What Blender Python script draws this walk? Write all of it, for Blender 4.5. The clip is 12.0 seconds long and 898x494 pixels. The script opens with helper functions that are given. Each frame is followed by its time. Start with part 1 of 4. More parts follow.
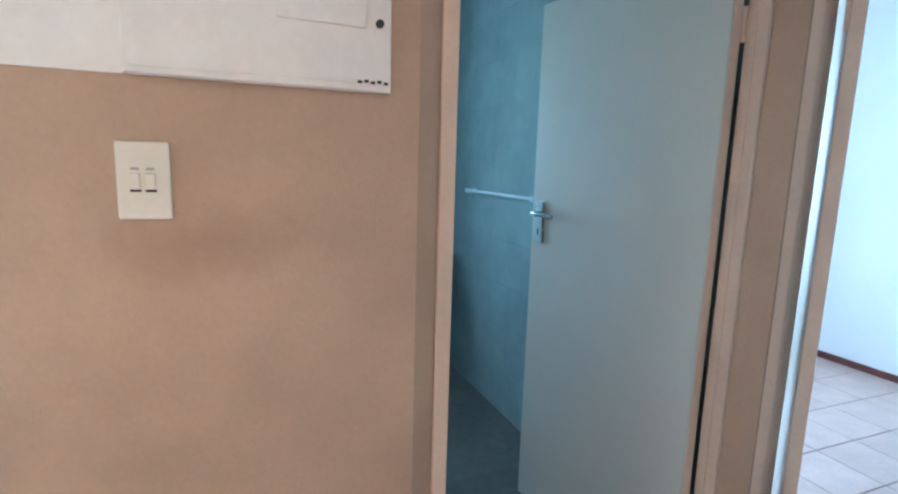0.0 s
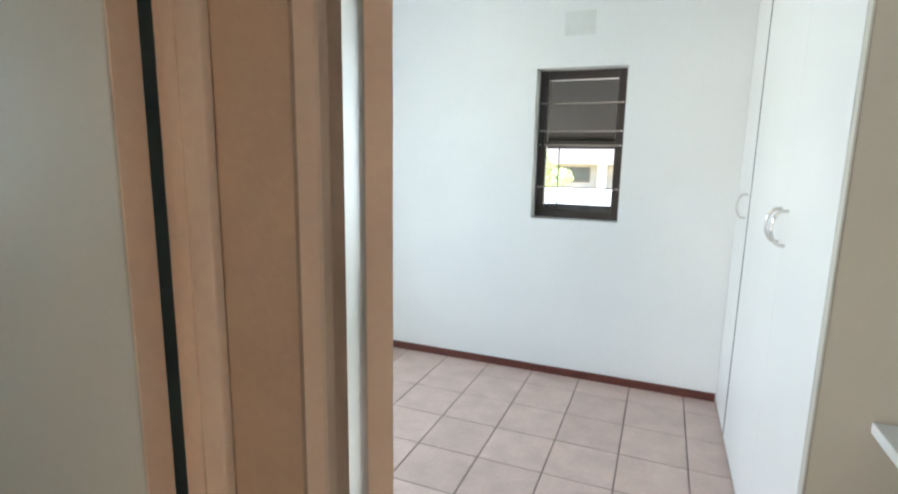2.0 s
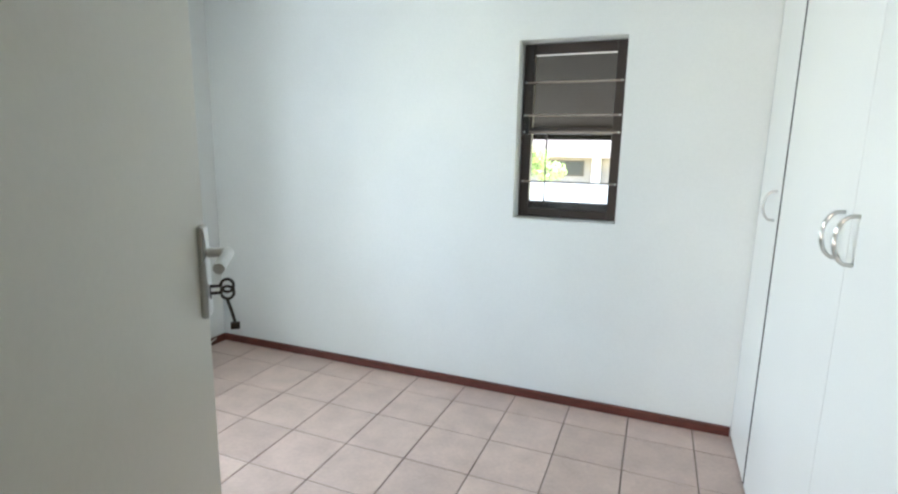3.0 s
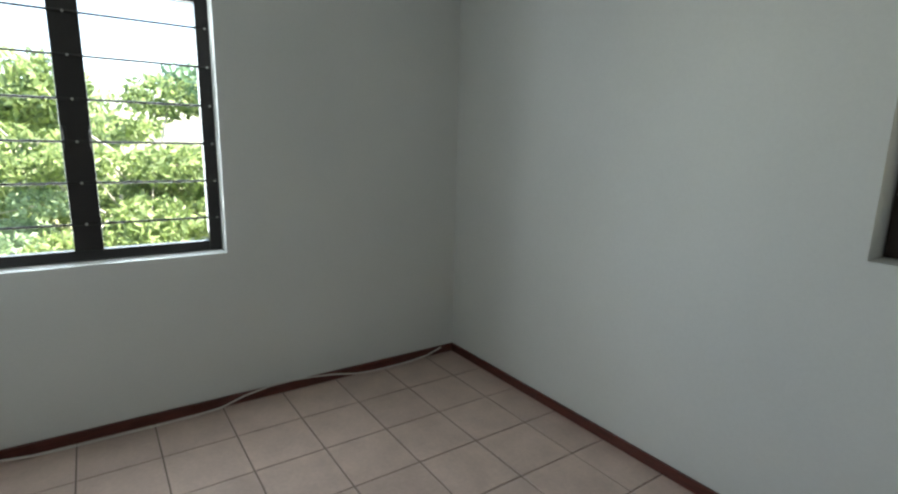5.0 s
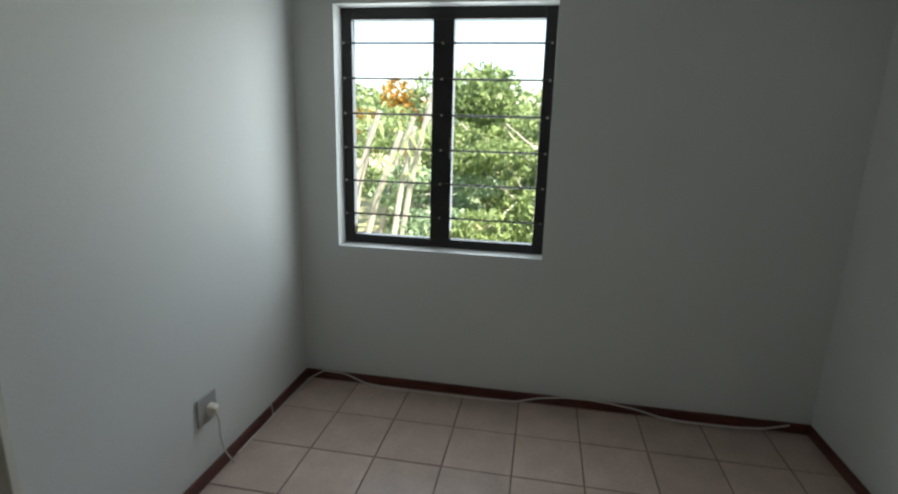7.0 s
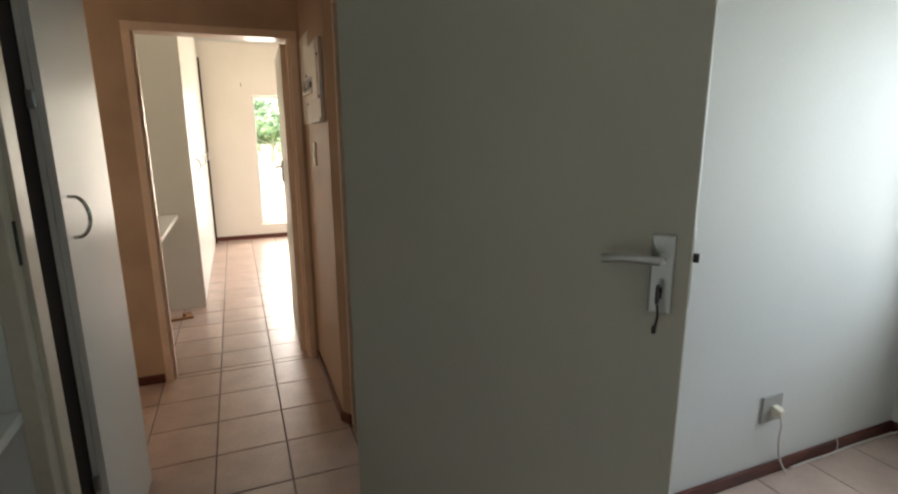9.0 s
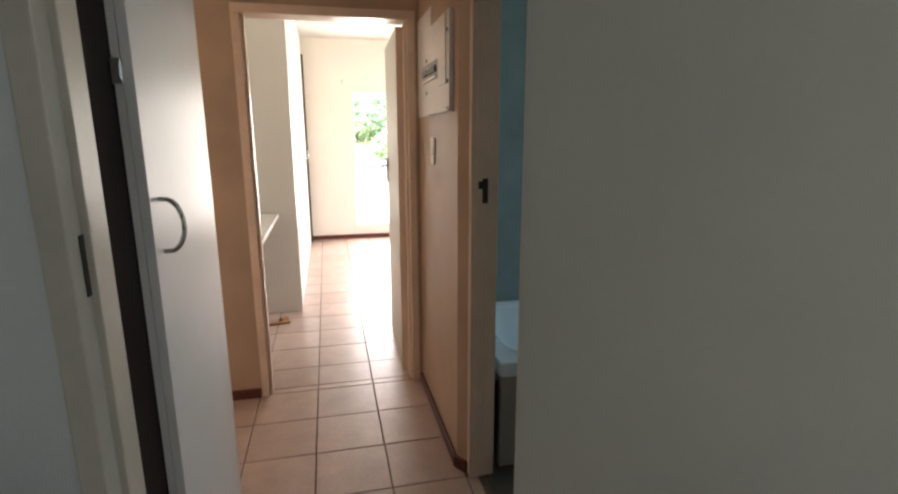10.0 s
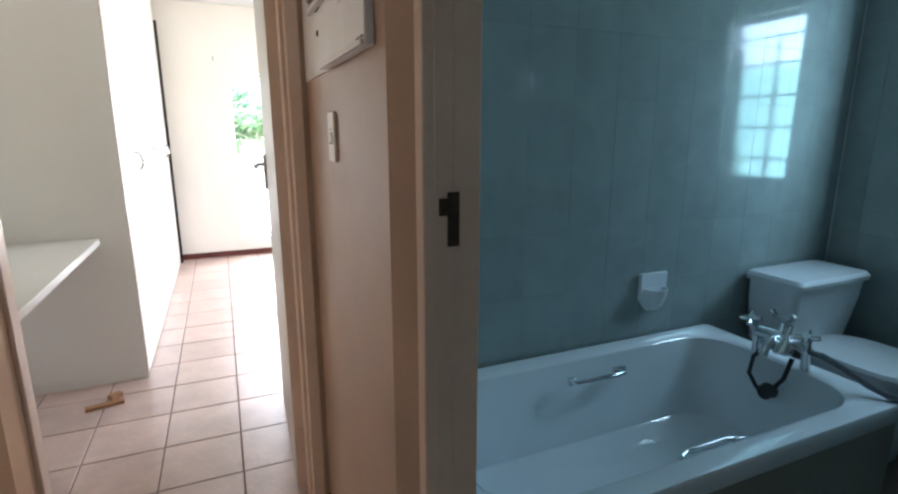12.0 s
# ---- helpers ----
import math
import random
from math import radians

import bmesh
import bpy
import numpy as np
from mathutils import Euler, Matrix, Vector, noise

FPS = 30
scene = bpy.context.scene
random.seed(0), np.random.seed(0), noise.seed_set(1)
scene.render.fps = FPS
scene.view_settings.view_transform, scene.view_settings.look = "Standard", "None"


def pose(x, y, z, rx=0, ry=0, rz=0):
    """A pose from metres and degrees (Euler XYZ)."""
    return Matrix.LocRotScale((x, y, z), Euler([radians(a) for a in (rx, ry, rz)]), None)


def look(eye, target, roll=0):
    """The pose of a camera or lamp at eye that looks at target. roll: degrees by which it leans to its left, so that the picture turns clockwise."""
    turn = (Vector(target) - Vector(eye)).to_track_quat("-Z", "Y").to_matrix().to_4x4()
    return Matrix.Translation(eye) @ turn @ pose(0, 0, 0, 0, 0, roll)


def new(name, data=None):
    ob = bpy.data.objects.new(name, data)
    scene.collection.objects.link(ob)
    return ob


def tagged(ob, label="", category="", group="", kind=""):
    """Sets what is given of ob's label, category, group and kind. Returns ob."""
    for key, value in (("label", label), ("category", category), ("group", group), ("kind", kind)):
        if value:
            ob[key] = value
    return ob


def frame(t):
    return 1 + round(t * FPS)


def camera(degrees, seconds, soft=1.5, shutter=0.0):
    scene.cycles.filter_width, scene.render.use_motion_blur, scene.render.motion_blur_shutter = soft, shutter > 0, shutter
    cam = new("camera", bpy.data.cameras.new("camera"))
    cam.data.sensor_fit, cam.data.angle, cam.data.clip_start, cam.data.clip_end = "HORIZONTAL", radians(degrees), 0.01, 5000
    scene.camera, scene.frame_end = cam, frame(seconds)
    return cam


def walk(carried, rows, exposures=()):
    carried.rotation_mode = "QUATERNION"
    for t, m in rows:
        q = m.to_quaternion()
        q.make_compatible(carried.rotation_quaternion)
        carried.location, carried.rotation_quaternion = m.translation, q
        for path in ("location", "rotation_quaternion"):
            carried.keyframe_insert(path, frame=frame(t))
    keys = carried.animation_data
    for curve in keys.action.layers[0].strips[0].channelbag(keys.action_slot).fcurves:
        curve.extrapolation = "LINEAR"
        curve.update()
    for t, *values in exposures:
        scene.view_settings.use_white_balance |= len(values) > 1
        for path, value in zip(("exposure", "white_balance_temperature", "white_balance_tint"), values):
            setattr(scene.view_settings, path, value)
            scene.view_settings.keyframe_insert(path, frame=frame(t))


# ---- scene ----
cam = camera(81.8, 12.0, soft=2.3)
PATH = [
    (0, (0.948, 0.234, 1.412), (-0.883, 0.974, 1.099), 1.7),
    (0.5, (0.739, 0.366, 1.404), (-0.879, 1.502, 1.098), 1.6),
    (1, (0.555, 0.612, 1.441), (-0.692, 2.142, 1.117), 1.2),
    (1.5, (0.478, 0.845, 1.455), (-0.432, 2.594, 1.12), 1.1),
    (2, (0.403, 1.076, 1.444), (-0.344, 2.9, 1.103), 1.0),
    (2.3, (0.366, 1.238, 1.44), (-0.341, 3.085, 1.093), 1.1),
    (2.5, (0.375, 1.334, 1.435), (-0.331, 3.177, 1.084), 1.1),
    (2.7, (0.362, 1.446, 1.428), (-0.337, 3.290, 1.072), 1.1),
    (4.3, (0.281, 2.241, 1.395), (-0.979, 3.744, 1.006), 0.9),
    (4.5, (0.252, 2.315, 1.386), (-1.112, 3.727, 1.007), 1.0),
    (5, (0.147, 2.52, 1.382), (-1.466, 3.635, 0.989), 1.3),
    (5.5, (0.029, 2.838, 1.486), (-1.789, 3.526, 1.016), 2.0),
    (6, (-0.112, 2.959, 1.495), (-2.023, 3.285, 1.003), 1.8),
    (6.5, (-0.092, 3.017, 1.511), (-2.029, 2.997, 1.012), 1.4),
    (6.7, (-0.024, 3.004, 1.507), (-1.96, 2.878, 1.022), 1.5),
    (8.3, (0.213, 3.278, 1.491), (-1.021, 1.769, 1.043), -0.3),
    (8.5, (0.265, 3.242, 1.488), (-0.82, 1.621, 1.047), -0.4),
    (9, (0.386, 3.075, 1.483), (-0.349, 1.266, 1.053), -0.3),
    (9.5, (0.451, 2.851, 1.473), (-0.059, 0.964, 1.048), -0.0),
    (10, (0.47, 2.559, 1.451), (0.028, 0.655, 1.025), -0.1),
    (10.5, (0.449, 2.22, 1.45), (0.017, 0.315, 1.022), -0.1),
    (11, (0.456, 1.901, 1.425), (0.024, -0.004, 0.996), -0.2),
    (11.5, (0.377, 1.631, 1.407), (-0.148, -0.25, 0.974), -0.1),
    (12, (0.245, 1.463, 1.386), (-0.534, -0.327, 0.951), -0.0),
]
EXPOSURES = [
    (0.0, 4.4, 4750, 4), (0.6, 4.35, 5750, 9), (1.0, 4.4, 6000, 11), (1.5, 4.15, 6450, 11), (2.5, 4.05, 6300, 10),
    (4.3, 3.55, 6700, 9), (4.7, 3.1, 6700, 8), (5.0, 2.5, 6800, 8), (5.5, 1.95, 6800, 9), (6.7, 1.7, 6900, 9),
    (8.5, 1.65, 6400, 10), (9.1, 2.72, 7200, 11), (9.5, 3.1, 7800, 20), (10.0, 3.05, 6500, 14), (10.5, 3.05, 5750, 11), (11.2, 2.9, 5250, 9), (12.0, 3.1, 5500, 9),
]
walk(cam, [(t, look(eye, target, roll)) for t, eye, target, roll in PATH], EXPOSURES)

# ---- sky, sun, daylight at the openings ----
world = bpy.data.worlds.new("sky")
scene.world = world
world.use_nodes = True
wn = world.node_tree.nodes
sky = wn.new("ShaderNodeTexSky")
sky.sky_type = "NISHITA"
sky.sun_disc = False
SUN_EL, SUN_AZ = radians(58), radians(35)
sky.sun_elevation, sky.sun_rotation = SUN_EL, SUN_AZ
world.node_tree.links.new(sky.outputs[0], wn["Background"].inputs[0])
wn["Background"].inputs[1].default_value = 0.14
sun_data = bpy.data.lights.new("sun", "SUN")
sun_data.energy, sun_data.angle, sun_data.color = 5.0, radians(0.5), (1.0, 0.95, 0.87)
sun = new("sun", sun_data)
sun_dir = Vector((math.sin(SUN_AZ) * math.cos(SUN_EL), math.cos(SUN_AZ) * math.cos(SUN_EL), math.sin(SUN_EL)))
sun.matrix_world = look(tuple(sun_dir * 30), (0, 0, 0))


def daylight(name, eye, target, w, h, watts, color=(0.86, 0.94, 1.0)):
    """An area lamp in a window's opening, in place of the sky's light."""
    d = bpy.data.lights.new(name, "AREA")
    d.shape, d.size, d.size_y, d.energy, d.color = "RECTANGLE", w, h, watts, color
    ob = new(name, d)
    ob.matrix_world = look(eye, target)
    return ob


daylight("daylight_west", (-2.755, 2.49, 1.45), (0, 2.49, 1.2), 1.0, 1.12, 6.4, (0.78, 0.90, 1.0))
daylight("daylight_bath", (-2.79, 0.31, 1.56), (0, 0.31, 1.2), 0.42, 0.90, 2.0, (0.70, 0.89, 1.0))
daylight("daylight_main", (-0.2, -5.1, 1.15), (-0.2, 0, 0.9), 0.6, 1.7, 10, (1.0, 0.91, 0.82))
daylight("daylight_main_west", (-2.75, -2.6, 1.3), (0, -2.6, 0.8), 1.8, 1.6, 13.5, (1.0, 0.90, 0.80))
# added fill lamp in an assumed, unseen opening; brightens hall and door jambs
daylight("daylight_living", (3.0, -3.78, 1.3), (0.3, 1.2, 1.1), 1.5, 1.6, 22, (1.0, 0.88, 0.75))


# ---- materials ----
def tree_of(name):
    m = bpy.data.materials.new(name)
    m.use_nodes = True
    return m, m.node_tree.nodes, m.node_tree.links


def surface(name, color, rough=0.6, spec=0.5, metal=0.0, grain=(60.0, 0.06), stain=(2.2, 0.10), bump=0.15, bump_scale=120.0, per_object=0.0, coat=0.0, per_island=0.0):
    """A painted, glazed or timber surface: base colour varied at two scales, roughness and relief."""
    m, n, l = tree_of(name)
    b = n["Principled BSDF"]
    tc = n.new("ShaderNodeTexCoord")
    fine, broad = n.new("ShaderNodeTexNoise"), n.new("ShaderNodeTexNoise")
    fine.inputs["Scale"].default_value, fine.inputs["Detail"].default_value = grain[0], 4
    broad.inputs["Scale"].default_value, broad.inputs["Detail"].default_value = stain[0], 3
    geo = n.new("ShaderNodeNewGeometry")
    for tex in (fine, broad):
        l.new(geo.outputs["Position"], tex.inputs["Vector"])
    last = None
    rgb = n.new("ShaderNodeRGB")
    rgb.outputs[0].default_value = (*color, 1)
    last = rgb.outputs[0]

    def vary(source, amount, last):
        mr = n.new("ShaderNodeMapRange")
        mr.inputs[1].default_value, mr.inputs[2].default_value = 0.3, 0.7
        mr.inputs[3].default_value, mr.inputs[4].default_value = 1 - amount, 1 + amount * 0.5
        l.new(source, mr.inputs[0])
        mx = n.new("ShaderNodeVectorMath")
        mx.operation = "SCALE"
        l.new(last, mx.inputs[0])
        l.new(mr.outputs[0], mx.inputs["Scale"])
        return mx.outputs[0]

    last = vary(fine.outputs[0], grain[1], last)
    last = vary(broad.outputs[0], stain[1], last)
    if per_object:
        oi = n.new("ShaderNodeObjectInfo")
        last = vary(oi.outputs["Random"], per_object, last)
    if per_island:
        last = vary(geo.outputs["Random Per Island"], per_island, last)
    l.new(last, b.inputs["Base Color"])
    rr = n.new("ShaderNodeMapRange")
    rr.inputs[3].default_value, rr.inputs[4].default_value = max(0.02, rough - 0.08), min(1, rough + 0.08)
    l.new(broad.outputs[0], rr.inputs[0])
    l.new(rr.outputs[0], b.inputs["Roughness"])
    b.inputs["Metallic"].default_value = metal
    b.inputs["Specular IOR Level"].default_value = spec
    b.inputs["Coat Weight"].default_value = coat
    if bump:
        relief = n.new("ShaderNodeTexNoise")
        relief.inputs["Scale"].default_value, relief.inputs["Detail"].default_value = bump_scale, 3
        l.new(geo.outputs["Position"], relief.inputs["Vector"])
        bp = n.new("ShaderNodeBump")
        bp.inputs["Strength"].default_value, bp.inputs["Distance"].default_value = bump, 0.002
        l.new(relief.outputs[0], bp.inputs["Height"])
        l.new(bp.outputs[0], b.inputs["Normal"])
    return m


def wood(name, dark, light, rough=0.45, along=(1, 1, 14)):
    m, n, l = tree_of(name)
    b = n["Principled BSDF"]
    geo = n.new("ShaderNodeNewGeometry")
    mp = n.new("ShaderNodeMapping")
    mp.inputs["Scale"].default_value = along
    l.new(geo.outputs["Position"], mp.inputs[0])
    tex = n.new("ShaderNodeTexNoise")
    tex.inputs["Scale"].default_value, tex.inputs["Detail"].default_value, tex.inputs["Distortion"].default_value = 9, 6, 0.6
    l.new(mp.outputs[0], tex.inputs["Vector"])
    ramp = n.new("ShaderNodeValToRGB")
    ramp.color_ramp.elements[0].color, ramp.color_ramp.elements[1].color = (*dark, 1), (*light, 1)
    ramp.color_ramp.elements[0].position, ramp.color_ramp.elements[1].position = 0.3, 0.72
    l.new(tex.outputs[0], ramp.inputs[0])
    l.new(ramp.outputs[0], b.inputs["Base Color"])
    b.inputs["Roughness"].default_value = rough
    bp = n.new("ShaderNodeBump")
    bp.inputs["Strength"].default_value, bp.inputs["Distance"].default_value = 0.2, 0.001
    l.new(tex.outputs[0], bp.inputs["Height"])
    l.new(bp.outputs[0], b.inputs["Normal"])
    return m


def glass(name, tint=(1, 1, 1), rough=0.0):
    m, n, l = tree_of(name)
    n.remove(n["Principled BSDF"])
    out = n["Material Output"]
    tr, gl, mix, fr = n.new("ShaderNodeBsdfTransparent"), n.new("ShaderNodeBsdfGlossy"), n.new("ShaderNodeMixShader"), n.new("ShaderNodeFresnel")
    tr.inputs[0].default_value = (*tint, 1)
    gl.inputs["Roughness"].default_value = rough
    fr.inputs["IOR"].default_value = 1.25
    l.new(fr.outputs[0], mix.inputs[0])
    l.new(tr.outputs[0], mix.inputs[1])
    l.new(gl.outputs[0], mix.inputs[2])
    l.new(mix.outputs[0], out.inputs[0])
    return m


def leafy(name, color):
    m, n, l = tree_of(name)
    b = n["Principled BSDF"]
    geo = n.new("ShaderNodeNewGeometry")
    ramp = n.new("ShaderNodeValToRGB")
    ramp.color_ramp.elements[0].color = (color[0] * 0.45, color[1] * 0.5, color[2] * 0.5, 1)
    ramp.color_ramp.elements[1].color = (min(1, color[0] * 1.6), min(1, color[1] * 1.5), color[2] * 1.5, 1)
    l.new(geo.outputs["Random Per Island"], ramp.inputs[0])
    l.new(ramp.outputs[0], b.inputs["Base Color"])
    b.inputs["Roughness"].default_value = 0.5
    tl, mix = n.new("ShaderNodeBsdfTranslucent"), n.new("ShaderNodeMixShader")
    l.new(ramp.outputs[0], tl.inputs[0])
    mix.inputs[0].default_value = 0.4
    l.new(b.outputs[0], mix.inputs[1])
    l.new(tl.outputs[0], mix.inputs[2])
    l.new(mix.outputs[0], n["Material Output"].inputs[0])
    return m


WHITE = surface("white_wall_paint", (0.70, 0.71, 0.69), 0.55, 0.35, grain=(90, 0.02), stain=(1.3, 0.05), bump=0.25, bump_scale=160)
TAN = surface("tan_wall_paint", (0.47, 0.335, 0.232), 0.42, 0.45, grain=(90, 0.04), stain=(3.0, 0.16), bump=0.25, bump_scale=150)
TAN2 = TAN.copy()
TAN2.name = "tan_wall_paint_with_hand_marks"
n2, l2 = TAN2.node_tree.nodes, TAN2.node_tree.links
geo2, dist2, nz2 = n2.new("ShaderNodeNewGeometry"), n2.new("ShaderNodeVectorMath"), n2.new("ShaderNodeTexNoise")
sub2, mul2 = n2.new("ShaderNodeVectorMath"), n2.new("ShaderNodeVectorMath")
sub2.operation, mul2.operation, dist2.operation = "SUBTRACT", "MULTIPLY", "LENGTH"
sub2.inputs[1].default_value, mul2.inputs[1].default_value = (-0.03, 0.17, 1.27), (1.0, 6.0, 11.0)
l2.new(geo2.outputs["Position"], sub2.inputs[0])
l2.new(sub2.outputs[0], mul2.inputs[0])
l2.new(mul2.outputs[0], dist2.inputs[0])
nz2.inputs["Scale"].default_value = 14
l2.new(geo2.outputs["Position"], nz2.inputs["Vector"])
add2, mr2, mix2 = n2.new("ShaderNodeMath"), n2.new("ShaderNodeMapRange"), n2.new("ShaderNodeMix")
add2.operation = "ADD"
l2.new(dist2.outputs["Value"], add2.inputs[0])
l2.new(nz2.outputs[0], add2.inputs[1])
mr2.inputs[1].default_value, mr2.inputs[2].default_value, mr2.inputs[3].default_value, mr2.inputs[4].default_value = 0.5, 1.5, 0.42, 0.0
l2.new(add2.outputs[0], mr2.inputs[0])
mix2.data_type = "RGBA"
bs2 = n2["Principled BSDF"].inputs["Base Color"]
l2.new(bs2.links[0].from_socket, mix2.inputs[6])
mix2.inputs[7].default_value = (0.24, 0.12, 0.06, 1)
l2.new(mr2.outputs[0], mix2.inputs[0])
l2.new(mix2.outputs[2], bs2)
CREAM = surface("cream_wall_paint", (0.80, 0.75, 0.68), 0.55, 0.35, grain=(90, 0.02), stain=(1.5, 0.05), bump=0.2)
CEIL = surface("ceiling_paint", (0.72, 0.72, 0.70), 0.8, 0.2, bump=0.1)
STUCCO = surface("outside_plaster", (0.72, 0.70, 0.66), 0.8, 0.2, grain=(40, 0.06), bump=0.5)
TILE = surface("floor_tile_glaze", (0.56, 0.425, 0.365), 0.34, 0.5, grain=(55, 0.07), stain=(7.0, 0.14), bump=0.08, bump_scale=40, per_object=0.06)
GROUT = surface("dark_grout", (0.20, 0.155, 0.13), 0.9, 0.2, grain=(80, 0.2), bump=0.4)
BTILE = surface("aqua_wall_tile_glaze", (0.30, 0.365, 0.355), 0.07, 0.5, grain=(14, 0.05), stain=(5.0, 0.10), bump=0.03, bump_scale=18, per_object=0.03)
BGROUT = surface("pale_grout", (0.36, 0.42, 0.41), 0.8, 0.2, bump=0.2)
BFLOOR = surface("grey_bathroom_tile", (0.13, 0.125, 0.11), 0.4, 0.5, grain=(20, 0.2), stain=(4, 0.2), per_object=0.08)
SKIRT = wood("red_brown_skirting", (0.055, 0.014, 0.010), (0.14, 0.034, 0.024), 0.35, (1, 1, 10))
FRAMEPAINT = surface("tan_steel_frame_paint", (0.76, 0.59, 0.455), 0.36, 0.5, grain=(70, 0.04), stain=(4, 0.10), bump=0.12)
GREYFRAME = surface("stone_steel_frame_paint", (0.56, 0.52, 0.43), 0.32, 0.5, grain=(70, 0.04), stain=(4, 0.10), bump=0.12)
DOORPAINT = surface("cream_door_paint", (0.52, 0.49, 0.415), 0.40, 0.4, grain=(100, 0.02), stain=(2, 0.05), bump=0.0)
MELAMINE = surface("white_melamine", (0.75, 0.74, 0.70), 0.40, 0.4, grain=(100, 0.015), stain=(2, 0.03), bump=0.0)
EDGE = surface("brown_edge_strip", (0.30, 0.24, 0.18), 0.5, 0.4)
# near black: the shade inside cupboard gaps is put into this colour
GAPBLACK = wood("near_black_gap_shade", (0.008, 0.005, 0.004), (0.016, 0.008, 0.006), 0.5)
GAPBLACK.node_tree.nodes["Principled BSDF"].inputs["Specular IOR Level"].default_value = 0.15
BLACKFRAME = surface("black_window_frame", (0.014, 0.012, 0.012), 0.38, 0.5, grain=(60, 0.2), bump=0.1)
BROWNFRAME = surface("dark_brown_window_frame", (0.035, 0.022, 0.017), 0.4, 0.5, grain=(60, 0.2), bump=0.1)
CHROME = surface("chrome", (0.75, 0.76, 0.78), 0.10, 0.5, metal=1.0, grain=(80, 0.03), bump=0.0)
SATIN = surface("satin_nickel", (0.52, 0.52, 0.50), 0.28, 0.5, metal=1.0, grain=(120, 0.05), bump=0.0)
DARKMETAL = surface("tarnished_brass", (0.06, 0.05, 0.04), 0.45, 0.5, metal=0.8, grain=(90, 0.3))
CERAMIC = surface("white_ceramic", (0.74, 0.80, 0.82), 0.08, 0.6, grain=(20, 0.01), stain=(3, 0.03), bump=0.0, coat=0.4)
PLASTIC = surface("ivory_plastic", (0.74, 0.69, 0.58), 0.35, 0.5, grain=(90, 0.03), bump=0.03)
GREYPLASTIC = surface("grey_plastic", (0.38, 0.38, 0.36), 0.4, 0.5, grain=(90, 0.03), bump=0.03)
BOARD = surface("white_board_cover", (0.80, 0.77, 0.73), 0.4, 0.45, grain=(60, 0.03), stain=(8, 0.06), bump=0.1)
BLACK = surface("black_plastic", (0.012, 0.011, 0.011), 0.35, 0.5)
CABLE = surface("white_cable", (0.66, 0.62, 0.58), 0.45, 0.4)
HOSE = surface("dull_metal_hose", (0.16, 0.18, 0.20), 0.35, 0.5, metal=0.8, grain=(200, 0.3), bump=0.3, bump_scale=300)
RUBBER = surface("black_rubber", (0.015, 0.016, 0.018), 0.35, 0.5)
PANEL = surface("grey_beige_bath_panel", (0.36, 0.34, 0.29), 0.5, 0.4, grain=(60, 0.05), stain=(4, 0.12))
PINE = wood("pine_offcut", (0.28, 0.14, 0.06), (0.45, 0.26, 0.13), 0.6)
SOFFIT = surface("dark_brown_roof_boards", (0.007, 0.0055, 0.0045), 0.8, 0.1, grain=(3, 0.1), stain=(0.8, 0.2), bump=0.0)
HOUSEWALL = surface("faded_house_plaster", (0.30, 0.25, 0.22), 0.8, 0.2, grain=(6, 0.1))
ROOF = surface("brown_roof_tile", (0.030, 0.024, 0.022), 0.8, 0.2, grain=(8, 0.2))
PANE = glass("clear_glass")
FROST = glass("obscure_glass", (0.75, 0.9, 0.85), 0.25)
LEAF = leafy("green_leaves", (0.24, 0.33, 0.13))
LEAF2 = leafy("dark_green_leaves", (0.12, 0.22, 0.12))
LEAF3 = leafy("yellow_orange_leaves", (0.34, 0.20, 0.03))
LEAF4 = leafy("pale_green_leaves", (0.30, 0.42, 0.26))
BARK = surface("pale_bark", (0.50, 0.47, 0.41), 0.9, 0.2, grain=(30, 0.2), bump=0.5, bump_scale=40)
GRASS = surface("lawn", (0.36, 0.36, 0.20), 0.9, 0.2, grain=(20, 0.3), bump=0.5, bump_scale=30)
PAVING = surface("pale_paving", (0.22, 0.21, 0.19), 0.8, 0.2, grain=(10, 0.1))
SILLSTONE = surface("weathered_grey_sill", (0.10, 0.095, 0.09), 0.8, 0.2, grain=(30, 0.2), stain=(9, 0.35), bump=0.4)
SMUDGE = surface("wall_patch_filler", (0.63, 0.64, 0.61), 0.8, 0.2, grain=(25, 0.05), bump=0.6, bump_scale=60)


# ---- building helpers ----
def mesh_of(name, bm, mats, smooth=False):
    me = bpy.data.meshes.new(name)
    bmesh.ops.recalc_face_normals(bm, faces=bm.faces)
    bm.to_mesh(me)
    bm.free()
    for m in mats if isinstance(mats, (list, tuple)) else [mats]:
        me.materials.append(m)
    if smooth:
        me.polygons.foreach_set("use_smooth", [True] * len(me.polygons))
        me.set_sharp_from_angle(angle=radians(38))
    return me


def part(name, bm, material, parent, label="", smooth=False, m=None):
    ob = new(name, mesh_of(name, bm, material, smooth))
    ob.parent = parent
    if m is not None:
        ob.matrix_local = m
    if label:
        tagged(ob, label)
    return ob


def thing(name, m, label, category, group="", kind=""):
    ob = new(name)
    ob.empty_display_size = 0.05
    ob.matrix_world = m
    return tagged(ob, label, category, group, kind)


def solo(name, bm, material, label, category, kind="", smooth=False, group=""):
    return tagged(new(name, mesh_of(name, bm, material, smooth)), label, category, group, kind)


